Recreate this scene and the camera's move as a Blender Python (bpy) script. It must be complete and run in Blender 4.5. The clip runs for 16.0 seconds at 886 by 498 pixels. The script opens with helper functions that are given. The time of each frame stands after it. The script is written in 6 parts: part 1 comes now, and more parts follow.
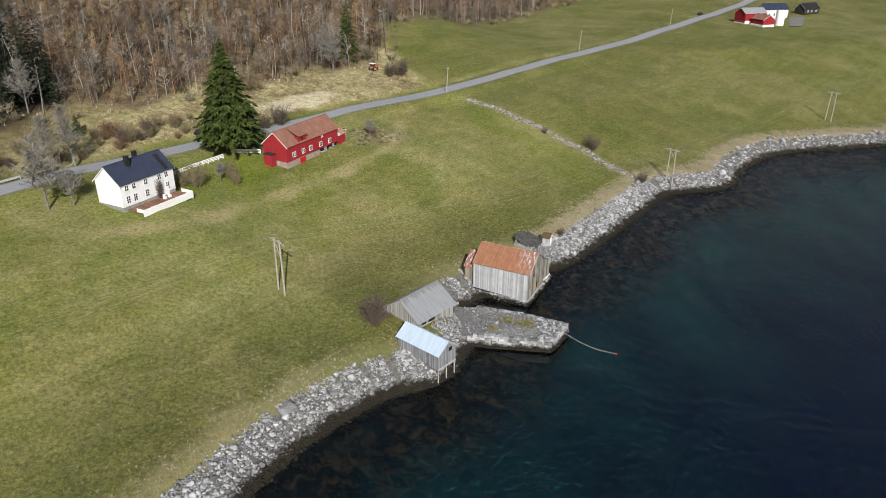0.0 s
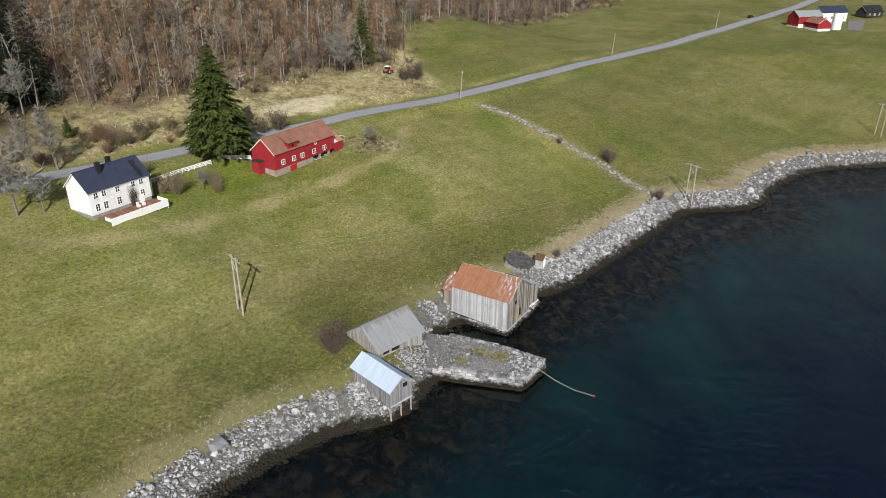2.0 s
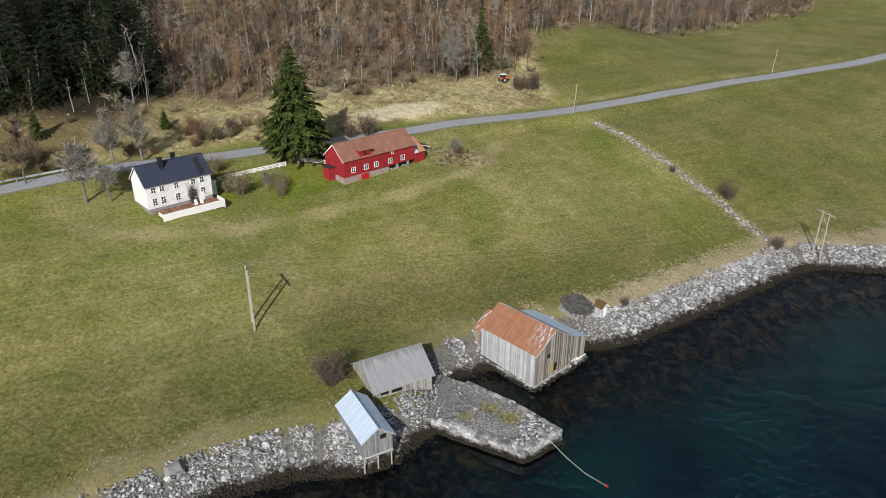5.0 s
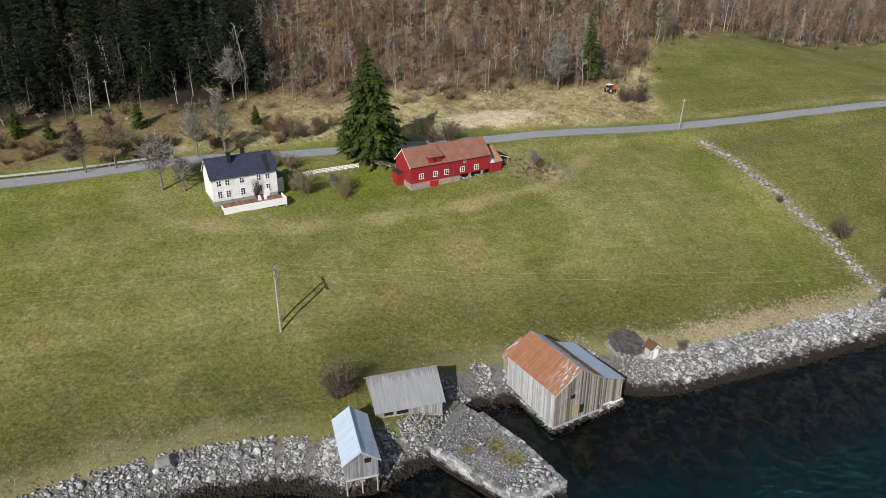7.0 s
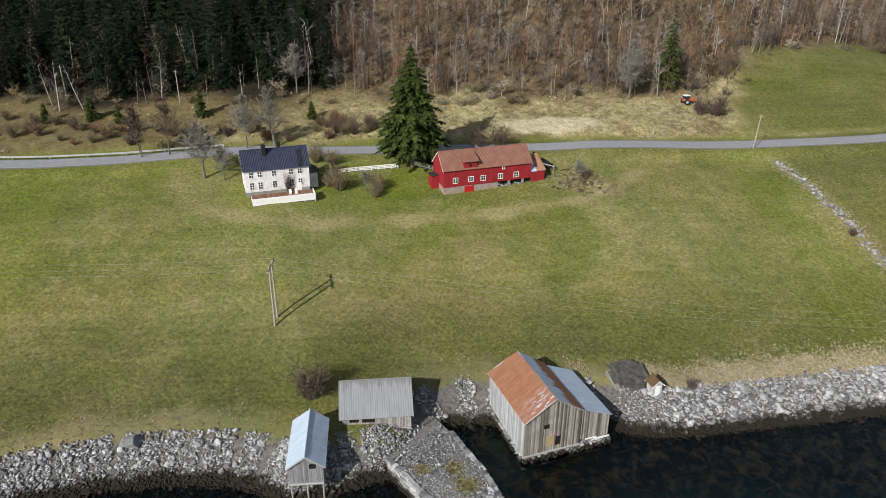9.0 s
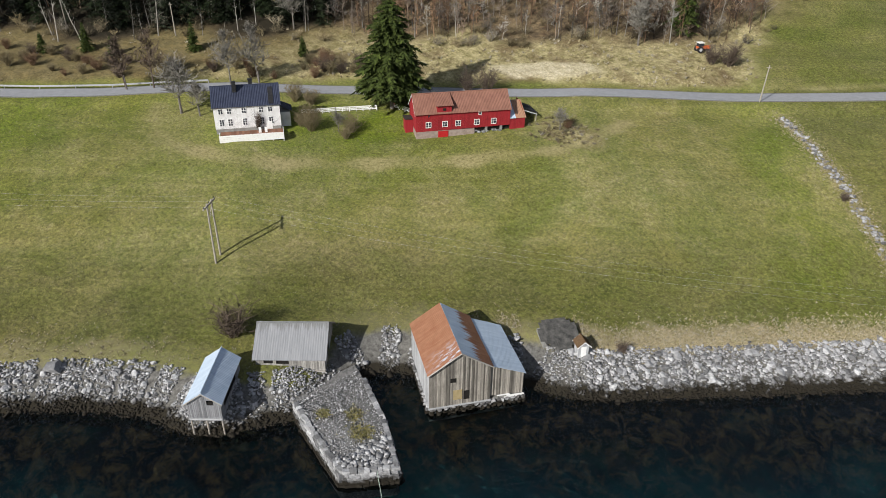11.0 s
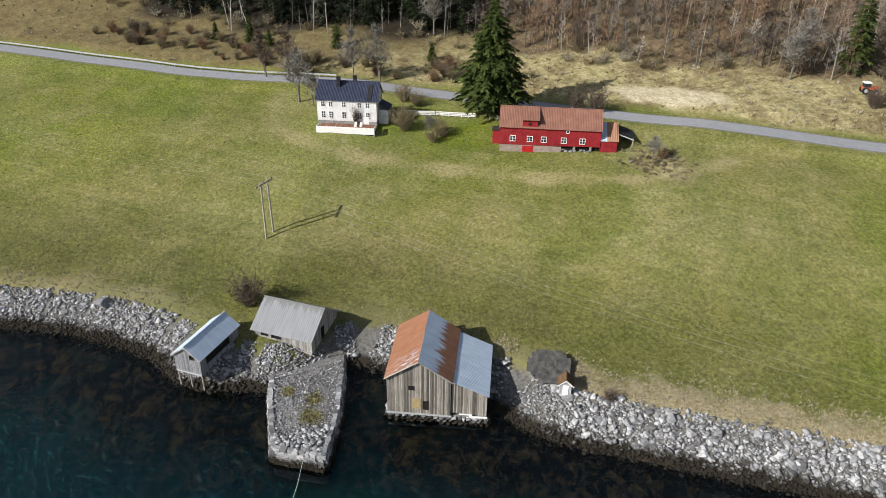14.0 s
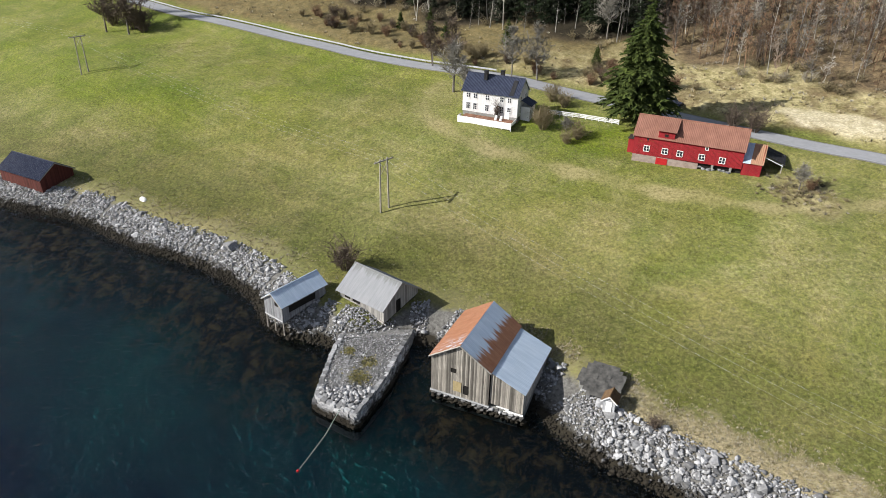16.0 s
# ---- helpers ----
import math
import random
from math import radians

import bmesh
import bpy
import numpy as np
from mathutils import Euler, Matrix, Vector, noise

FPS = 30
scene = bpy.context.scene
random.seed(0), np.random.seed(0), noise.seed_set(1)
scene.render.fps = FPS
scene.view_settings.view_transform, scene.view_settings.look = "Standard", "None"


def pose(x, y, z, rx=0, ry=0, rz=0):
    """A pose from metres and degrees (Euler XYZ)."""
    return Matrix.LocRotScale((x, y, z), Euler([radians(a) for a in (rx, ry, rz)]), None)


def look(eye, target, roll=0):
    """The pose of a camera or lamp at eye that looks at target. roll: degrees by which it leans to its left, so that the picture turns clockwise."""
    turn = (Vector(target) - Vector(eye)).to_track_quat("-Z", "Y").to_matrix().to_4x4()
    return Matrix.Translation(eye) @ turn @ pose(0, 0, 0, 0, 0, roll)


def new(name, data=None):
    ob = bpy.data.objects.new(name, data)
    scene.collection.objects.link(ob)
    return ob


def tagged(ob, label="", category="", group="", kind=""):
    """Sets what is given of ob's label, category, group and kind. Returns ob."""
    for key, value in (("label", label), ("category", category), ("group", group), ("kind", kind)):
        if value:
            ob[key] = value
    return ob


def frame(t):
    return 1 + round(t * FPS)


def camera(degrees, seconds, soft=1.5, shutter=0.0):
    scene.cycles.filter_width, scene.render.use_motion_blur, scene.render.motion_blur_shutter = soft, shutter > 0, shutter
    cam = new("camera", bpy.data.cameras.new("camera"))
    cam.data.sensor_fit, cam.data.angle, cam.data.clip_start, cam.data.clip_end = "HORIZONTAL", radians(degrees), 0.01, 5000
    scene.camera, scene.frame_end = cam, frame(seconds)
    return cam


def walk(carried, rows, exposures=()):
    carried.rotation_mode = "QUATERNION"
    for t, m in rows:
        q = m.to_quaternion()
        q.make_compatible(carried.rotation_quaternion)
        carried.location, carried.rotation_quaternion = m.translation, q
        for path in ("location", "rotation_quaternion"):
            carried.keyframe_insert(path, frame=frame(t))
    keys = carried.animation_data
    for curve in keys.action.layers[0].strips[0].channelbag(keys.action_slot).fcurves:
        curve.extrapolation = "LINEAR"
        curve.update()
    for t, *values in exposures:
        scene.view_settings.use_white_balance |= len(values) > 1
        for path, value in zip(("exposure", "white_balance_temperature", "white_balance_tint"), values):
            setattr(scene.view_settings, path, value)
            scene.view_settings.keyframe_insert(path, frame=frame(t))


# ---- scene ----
# ---- camera ----
cam = camera(65.0, 16.0, soft=0.9)
ROWS = [
    (0, -2.19, -2.96, 60.88, 65.30, -0.22, 0.11),
    (0.5, 1.06, -0.50, 60.88, 65.27, -0.13, 1.08),
    (1, 4.24, 1.97, 60.87, 65.22, -0.16, 2.12),
    (1.5, 7.36, 4.48, 60.86, 65.19, -0.19, 3.26),
    (2, 10.44, 7.02, 60.84, 65.16, -0.14, 4.86),
    (2.5, 13.47, 9.60, 60.82, 65.14, -0.15, 6.63),
    (3, 16.48, 12.24, 60.79, 65.15, -0.14, 8.85),
    (3.5, 19.46, 14.93, 60.75, 65.15, -0.19, 11.18),
    (4, 22.43, 17.68, 60.70, 65.17, -0.15, 13.89),
    (6.5, 37.08, 32.44, 60.40, 65.35, -0.11, 29.50),
    (7, 39.98, 35.61, 60.32, 65.41, -0.01, 32.63),
    (7.5, 42.87, 38.86, 60.24, 65.42, -0.06, 35.82),
    (8, 45.75, 42.17, 60.15, 65.45, -0.12, 39.00),
    (8.5, 48.60, 45.56, 60.06, 65.46, -0.15, 41.75),
    (9, 51.42, 49.03, 59.96, 65.45, -0.27, 43.25),
    (9.5, 54.21, 52.56, 59.86, 64.26, -0.36, 44.57),
    (10, 56.96, 56.15, 59.75, 62.19, -0.39, 45.78),
    (12.5, 69.64, 74.98, 59.16, 61.69, -0.53, 56.36),
    (13, 71.87, 78.88, 59.03, 61.73, -0.51, 59.74),
    (13.5, 73.97, 82.80, 58.90, 61.76, -0.60, 63.96),
    (14, 75.91, 86.74, 58.77, 61.78, -0.70, 68.58),
    (14.5, 77.69, 90.70, 58.63, 61.77, -0.73, 73.22),
    (15, 79.26, 94.66, 58.48, 61.75, -0.77, 77.90),
    (15.5, 80.63, 98.61, 58.34, 61.73, -0.84, 82.61),
    (16, 81.75, 102.54, 58.19, 61.75, -1.02, 87.56),
]
walk(cam, [(t, pose(x, y, z, rx, ry, rz)) for t, x, y, z, rx, ry, rz in ROWS],
     exposures=((0, -0.1), (7, -0.2), (10, -0.14), (12.5, -0.04), (14.5, 0.12), (16, 0.3)))

# ---- light ----
SUN_ELEVATION, SUN_FROM = radians(32), math.atan2(-12.4, 1.9)
world = bpy.data.worlds.new("sky")
scene.world = world
world.use_nodes = True
wn = world.node_tree
sky = wn.nodes.new("ShaderNodeTexSky")
sky.sky_type, sky.sun_disc, sky.sun_elevation = "NISHITA", False, SUN_ELEVATION
sky.sun_rotation = math.pi / 2 - SUN_FROM
sky.dust_density, sky.air_density = 2.5, 1.0
wn.nodes["Background"].inputs[1].default_value = 0.05
# broken cloud over the clear sky
where = wn.nodes.new("ShaderNodeTexCoord")
cloud = wn.nodes.new("ShaderNodeTexNoise")
cloud.inputs["Scale"].default_value, cloud.inputs["Detail"].default_value = 3.2, 6
wn.links.new(where.outputs["Generated"], cloud.inputs["Vector"])
cover = wn.nodes.new("ShaderNodeValToRGB")
cover.color_ramp.elements[0].position, cover.color_ramp.elements[1].position = 0.48, 0.7
wn.links.new(cloud.outputs["Fac"], cover.inputs[0])
blend = wn.nodes.new("ShaderNodeMix")
blend.data_type = "RGBA"
blend.inputs[7].default_value = (15, 17, 21, 1)
wn.links.new(cover.outputs[0], blend.inputs[0])
wn.links.new(sky.outputs[0], blend.inputs[6])
wn.links.new(blend.outputs[2], wn.nodes["Background"].inputs[0])
sun = new("sun", bpy.data.lights.new("sun", "SUN"))
sun.data.energy, sun.data.angle, sun.data.color = 5.8, radians(0.55), (1.0, 0.965, 0.91)
sun.matrix_world = look((400 * math.cos(SUN_ELEVATION) * math.cos(SUN_FROM), 400 * math.cos(SUN_ELEVATION) * math.sin(SUN_FROM), 400 * math.sin(SUN_ELEVATION)), (0, 0, 0))

# ---- materials ----
class Mat:
    """A small builder for procedural node materials."""

    def __init__(self, name, rough=0.8, metal=0.0):
        self.m = bpy.data.materials.new(name)
        self.m.use_nodes = True
        self.t = self.m.node_tree
        self.b = self.t.nodes["Principled BSDF"]
        self.b.inputs["Roughness"].default_value, self.b.inputs["Metallic"].default_value = rough, metal
        self.b.inputs["Specular IOR Level"].default_value = 0.25

    def node(self, kind, **values):
        n = self.t.nodes.new(kind)
        for k, v in values.items():
            n.inputs[k].default_value = v
        return n

    def link(self, a, b):
        self.t.links.new(a, b)

    def place(self, local=False):
        return self.node("ShaderNodeTexCoord").outputs["Object"] if local else self.node("ShaderNodeNewGeometry").outputs["Position"]

    def stretch(self, vec, scale):
        n = self.node("ShaderNodeMapping")
        n.inputs["Scale"].default_value = scale
        self.link(vec, n.inputs[0])
        return n.outputs[0]

    def noise(self, vec, scale, detail=4, rough=0.6, distort=0.0):
        n = self.node("ShaderNodeTexNoise", Scale=scale, Detail=detail, Roughness=rough, Distortion=distort)
        self.link(vec, n.inputs["Vector"])
        return n.outputs["Fac"]

    def ramp(self, fac, stops):
        n = self.node("ShaderNodeValToRGB")
        e = n.color_ramp.elements
        while len(e) < len(stops):
            e.new(0.5)
        for el, (p, c) in zip(e, stops):
            el.position, el.color = p, (*(c if isinstance(c, tuple) else (c, c, c)), 1)
        self.link(fac, n.inputs[0])
        return n.outputs[0]

    def mix(self, fac, a, b, mode="MIX"):
        n = self.node("ShaderNodeMix")
        n.data_type, n.blend_type = "RGBA", mode
        for v, i in ((fac, 0), (a, 6), (b, 7)):
            if isinstance(v, (tuple, list)):
                n.inputs[i].default_value = (*v, 1)
            elif isinstance(v, (int, float)):
                n.inputs[i].default_value = v
            else:
                self.link(v, n.inputs[i])
        return n.outputs[2]

    def math(self, op, a, b=0.0, clamp=False):
        n = self.node("ShaderNodeMath")
        n.operation, n.use_clamp = op, clamp
        for v, i in ((a, 0), (b, 1)):
            if isinstance(v, (int, float)):
                n.inputs[i].default_value = v
            else:
                self.link(v, n.inputs[i])
        return n.outputs[0]

    def axis(self, vec, k):
        n = self.node("ShaderNodeSeparateXYZ")
        self.link(vec, n.inputs[0])
        return n.outputs[k]

    def island(self):
        return self.node("ShaderNodeNewGeometry").outputs["Random Per Island"]

    def piece(self):
        return self.node("ShaderNodeObjectInfo").outputs["Random"]

    def attr(self, name):
        n = self.node("ShaderNodeAttribute")
        n.attribute_name = name
        return n.outputs["Fac"]

    def colour(self, c):
        if isinstance(c, tuple):
            self.b.inputs["Base Color"].default_value = (*c, 1)
        else:
            self.link(c, self.b.inputs["Base Color"])

    def bump(self, fac, strength=0.4, distance=0.05):
        n = self.node("ShaderNodeBump", Strength=strength, Distance=distance)
        self.link(fac, n.inputs["Height"])
        self.link(n.outputs[0], self.b.inputs["Normal"])


def simple(name, a, b, scale=3.0, rough=0.7, metal=0.0, islands=0.0, bump=0.15, local=False):
    """Two tones by noise, with a shift from piece to piece."""
    m = Mat(name, rough, metal)
    p = m.place(local)
    c = m.mix(m.ramp(m.noise(p, scale), [(0.3, 0.0), (0.7, 1.0)]), a, b)
    if islands:
        c = m.mix(1.0, c, m.ramp(m.island(), [(0.0, 1 - islands), (1.0, 1 + islands * 0.6)]), "MULTIPLY")
    m.colour(c)
    m.bump(m.noise(p, scale * 6), bump, 0.03)
    return m.m


def boards(name, a, b, spread=0.35, piece=False):
    """Upright weathered boards, each of its own tone, streaked along the grain."""
    m = Mat(name, 0.85)
    p = m.place()
    grain = m.noise(m.stretch(p, (9, 9, 0.5)), 1.0, 5, 0.7)
    c = m.mix(m.ramp(grain, [(0.25, 0.0), (0.75, 1.0)]), a, b)
    c = m.mix(1.0, c, m.ramp(m.piece() if piece else m.island(), [(0.0, 1 - spread), (0.6, 1.0), (1.0, 1 + spread * 0.6)]), "MULTIPLY")
    c = m.mix(m.ramp(m.noise(p, 0.6, 4), [(0.5, 0.0), (0.8, 0.5)]), c, tuple(v * 0.55 for v in a))
    m.colour(c)
    m.bump(grain, 0.5, 0.02)
    return m.m


def make_ground():
    m = Mat("meadow_grass", 0.95)
    p = m.place()
    inland = m.attr("inland")
    broad, mid, fine = m.noise(p, 0.022, 5, 0.6, 0.6), m.noise(p, 0.2, 5, 0.65), m.noise(p, 1.9, 6, 0.75)
    blade = m.noise(m.stretch(p, (5, 5, 5)), 1.6, 6, 0.85)
    px, py = m.axis(p, 0), m.axis(p, 1)
    # mowing lines run along the shore
    along = m.math("ADD", m.math("MULTIPLY", px, 0.652), m.math("MULTIPLY", py, 0.758))
    across = m.math("SUBTRACT", m.math("MULTIPLY", py, 0.652), m.math("MULTIPLY", px, 0.758))
    lanes = m.node("ShaderNodeCombineXYZ")
    m.link(m.math("MULTIPLY", along, 0.035), lanes.inputs[0])
    m.link(m.math("MULTIPLY", across, 0.55), lanes.inputs[1])
    streak = m.noise(lanes.outputs[0], 1.0, 5, 0.65, 0.3)
    green = m.mix(m.ramp(mid, [(0.3, 0.0), (0.7, 1.0)]), (0.118, 0.122, 0.026), (0.17, 0.16, 0.05))
    green = m.mix(m.ramp(broad, [(0.4, 0.0), (0.6, 0.7)]), green, (0.112, 0.13, 0.02))
    straw = m.mix(m.ramp(fine, [(0.3, 0.0), (0.7, 1.0)]), (0.41, 0.36, 0.2), (0.23, 0.205, 0.09))
    patchy = m.math("ADD", m.ramp(m.noise(p, 0.03, 4, 0.6, 0.5), [(0.42, 0.0), (0.66, 0.7)]), m.ramp(m.noise(p, 0.13, 8, 0.72, 0.5), [(0.49, 0.0), (0.68, 0.65)]))
    lines = m.ramp(streak, [(0.44, 0.0), (0.68, 1.0)])
    flecks = m.ramp(m.noise(p, 1.3, 7, 0.85), [(0.4, 0.0), (0.62, 1.0)])
    patch = m.math("ADD", m.math("MULTIPLY", patchy, 0.9), m.math("MULTIPLY", lines, 0.22))
    # rich green growth beside the garden, on wet ground and along the shore
    lush = m.math("MULTIPLY", m.attr("lush"), m.ramp(m.noise(p, 0.09, 6, 0.7, 0.5), [(0.3, 0.25), (0.6, 1.0)]))
    patch = m.math("MULTIPLY", patch, m.math("SUBTRACT", 1.0, m.math("MULTIPLY", lush, 0.8)))
    green = m.mix(lush, green, (0.114, 0.148, 0.011))
    damp = m.math("MULTIPLY", m.attr("damp"), m.ramp(m.noise(p, 0.13, 7, 0.75, 0.5), [(0.3, 0.3), (0.6, 1.0)]))
    c = m.mix(m.math("MULTIPLY", patch, m.math("ADD", m.math("MULTIPLY", flecks, 0.8), 0.15), True), green, straw)
    c = m.mix(m.math("MULTIPLY", damp, 0.95), c, m.mix(flecks, (0.042, 0.047, 0.011), (0.1, 0.094, 0.028)))
    dark = m.ramp(m.noise(p, 0.5, 7, 0.85, 0.4), [(0.53, 0.0), (0.68, 0.75)])
    c = m.mix(m.math("MULTIPLY", dark, flecks), c, (0.05, 0.066, 0.011))
    c = m.mix(1.0, c, m.mix(m.ramp(m.noise(p, 0.055, 8, 0.7, 0.6), [(0.36, 0.0), (0.64, 1.0)]), (0.74, 0.84, 0.66), (1.2, 1.14, 1.24)), "MULTIPLY")
    c = m.mix(1.0, c, m.ramp(streak, [(0.3, 0.95), (0.7, 1.05)]), "MULTIPLY")
    c = m.mix(1.0, c, m.ramp(fine, [(0.3, 0.4), (0.5, 1.0), (0.7, 1.75)]), "MULTIPLY")
    c = m.mix(1.0, c, m.ramp(blade, [(0.32, 0.4), (0.5, 1.0), (0.68, 1.75)]), "MULTIPLY")
    # dry bank between the stones and the field
    near = m.math("ADD", inland, m.math("MULTIPLY", m.math("SUBTRACT", m.noise(p, 0.28, 4), 0.5), 11.0))
    c = m.mix(m.math("MULTIPLY", m.attr("bank"), m.ramp(m.math("MULTIPLY", near, 0.05), [(0.22, 1.0), (0.46, 0.9), (0.62, 0.0)])), c, m.mix(m.ramp(fine, [(0.3, 0.0), (0.7, 1.0)]), (0.42, 0.36, 0.235), (0.25, 0.21, 0.115)))
    c = m.mix(m.math("MULTIPLY", m.attr("uncut"), m.ramp(fine, [(0.35, 0.2), (0.6, 1.0)])), c, (0.34, 0.285, 0.15))
    # rough dry ground above the road, heath and litter in the woods
    up = m.math("ADD", inland, m.math("MULTIPLY", m.math("SUBTRACT", m.noise(p, 0.05, 5), 0.5), 34.0))
    rough = m.attr("rough")
    heath = m.mix(m.ramp(m.noise(p, 0.5, 6, 0.75), [(0.35, 0.0), (0.65, 1.0)]), (0.16, 0.14, 0.05), (0.46, 0.4, 0.22))
    heath = m.mix(m.ramp(m.noise(p, 0.11, 5, 0.7, 0.5), [(0.34, 0.85), (0.52, 0.0)]), heath, (0.11, 0.075, 0.038))
    # olive-brown growth towards the west, with the slope's shade put into its colour
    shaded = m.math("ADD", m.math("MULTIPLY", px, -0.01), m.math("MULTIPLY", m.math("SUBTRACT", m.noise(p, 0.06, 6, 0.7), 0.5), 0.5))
    shaded_growth = m.mix(m.ramp(m.noise(p, 0.35, 7, 0.8), [(0.35, 0.0), (0.65, 1.0)]), (0.055, 0.045, 0.018), (0.17, 0.125, 0.05))
    heath = m.mix(m.ramp(shaded, [(0.74, 0.0), (0.98, 0.8)]), heath, shaded_growth)
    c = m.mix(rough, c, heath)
    c = m.mix(m.math("MULTIPLY", m.attr("reeds"), 0.85), c, m.mix(m.ramp(m.noise(m.stretch(p, (0.5, 0.5, 1)), 1.0, 7, 0.75, 0.8), [(0.35, 0.0), (0.65, 1.0)]), (0.33, 0.285, 0.17), (0.62, 0.555, 0.4)))
    litter = m.mix(m.ramp(m.noise(p, 0.4, 8, 0.8), [(0.38, 0.0), (0.64, 1.0)]), (0.05, 0.036, 0.024), (0.21, 0.155, 0.085))
    c = m.mix(m.attr("woods"), c, litter)
    # needle litter under the spruces, with the slope's cloud shade put into it
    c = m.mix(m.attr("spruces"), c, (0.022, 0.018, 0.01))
    tangle = m.math("MAXIMUM", rough, m.math("MULTIPLY", m.attr("bank"), m.ramp(m.math("MULTIPLY", near, 0.05), [(0.46, 1.0), (0.62, 0.0)])))
    c = m.mix(tangle, c, m.mix(1.0, c, m.ramp(m.noise(m.stretch(p, (3.2, 1.6, 2)), 1.0, 7, 0.85), [(0.34, 0.45), (0.5, 1.0), (0.66, 1.5)]), "MULTIPLY"))
    # gravel verge, stones and mud below the tide line
    z = m.axis(p, 2)
    low = m.math("ADD", inland, m.math("MULTIPLY", m.math("SUBTRACT", m.noise(p, 0.6, 5), 0.5), 3.0))
    stone = m.mix(m.ramp(fine, [(0.3, 0.0), (0.7, 1.0)]), (0.045, 0.042, 0.038), (0.22, 0.215, 0.2))
    c = m.mix(m.ramp(m.math("MULTIPLY", low, 0.1), [(0.62, 1.0), (0.76, 0.0)]), c, stone)
    wet = m.math("ADD", z, m.math("MULTIPLY", m.math("SUBTRACT", m.noise(p, 0.6, 5, 0.7), 0.5), 2.2))
    c = m.mix(m.ramp(m.math("MULTIPLY", wet, 0.4), [(0.22, 1.0), (0.46, 0.0)]), c, m.mix(fine, (0.008, 0.007, 0.005), (0.04, 0.034, 0.022)))
    weed = m.mix(m.ramp(m.noise(p, 0.45, 8, 0.78, 0.5), [(0.47, 0.0), (0.62, 1.0)]), (0.008, 0.012, 0.014), (0.16, 0.1, 0.04))
    weed = m.mix(m.ramp(m.noise(p, 0.11, 5, 0.7), [(0.48, 0.0), (0.66, 0.75)]), weed, (0.012, 0.04, 0.03))
    c = m.mix(m.ramp(m.math("ADD", m.math("MULTIPLY", z, 0.2), 0.5), [(0.44, 1.0), (0.52, 0.0)]), c, weed)
    # seabed turns teal, then blue with depth: the water's absorption put into colour
    water_tinted_sand = m.mix(m.ramp(m.noise(p, 0.028, 5, 0.62, 0.5), [(0.36, 0.0), (0.64, 1.0)]), (0.007, 0.05, 0.085), (0.018, 0.18, 0.165))
    depth = m.math("MULTIPLY", z, -0.05)
    c = m.mix(m.ramp(m.math("ADD", depth, m.math("MULTIPLY", m.math("SUBTRACT", m.noise(p, 0.12, 5, 0.65), 0.5), 0.2)), [(0.1, 0.0), (0.24, 1.0)]), c, water_tinted_sand)
    c = m.mix(m.ramp(depth, [(0.3, 0.0), (0.75, 1.0)]), c, (0.008, 0.035, 0.11))
    m.colour(c)
    m.bump(m.math("ADD", m.math("MULTIPLY", blade, 0.5), fine), 0.7, 0.12)
    return m.m


def make_water():
    m = Mat("fjord_water", 0.06)
    m.t.nodes.remove(m.b)
    p = m.place()
    wave = m.math("ADD", m.noise(m.stretch(p, (0.9, 0.45, 1)), 1.5, 3, 0.55, 0.3), m.math("MULTIPLY", m.noise(p, 0.12, 3), 1.2))
    bump = m.node("ShaderNodeBump", Strength=1.0, Distance=0.4)
    m.link(wave, bump.inputs["Height"])
    clear = m.node("ShaderNodeBsdfTransparent")
    clear.inputs[0].default_value = (0.7, 0.8, 0.82, 1)
    gloss = m.node("ShaderNodeBsdfGlossy", Roughness=0.09)
    m.link(bump.outputs[0], gloss.inputs["Normal"])
    fres = m.node("ShaderNodeFresnel", IOR=1.33)
    m.link(bump.outputs[0], fres.inputs["Normal"])
    mixer = m.node("ShaderNodeMixShader")
    m.link(fres.outputs[0], mixer.inputs[0])
    m.link(clear.outputs[0], mixer.inputs[1])
    m.link(gloss.outputs[0], mixer.inputs[2])
    m.link(mixer.outputs[0], m.t.nodes["Material Output"].inputs[0])
    return m.m


def make_stone(name, piece):
    """Blasted grey rock above the tide, dark and weedy below it."""
    m = Mat(name, 0.85)
    p = m.place()
    z = m.axis(p, 2)
    c = m.mix(m.ramp(m.noise(p, 2.2, 5, 0.7), [(0.3, 0.0), (0.7, 1.0)]), (0.19, 0.192, 0.198), (0.41, 0.412, 0.42))
    c = m.mix(1.0, c, m.ramp(m.piece() if piece else m.island(), [(0.0, 0.35), (0.5, 0.85), (1.0, 1.5)]), "MULTIPLY")
    tide = m.math("ADD", z, m.math("MULTIPLY", m.math("SUBTRACT", m.noise(p, 0.6, 5, 0.7), 0.5), 2.2))
    c = m.mix(m.ramp(m.math("MULTIPLY", tide, 0.4), [(0.24, 1.0), (0.48, 0.0)]), c, (0.019, 0.016, 0.011))
    m.colour(c)
    m.bump(m.noise(p, 5, 5, 0.7), 0.6, 0.06)
    return m.m


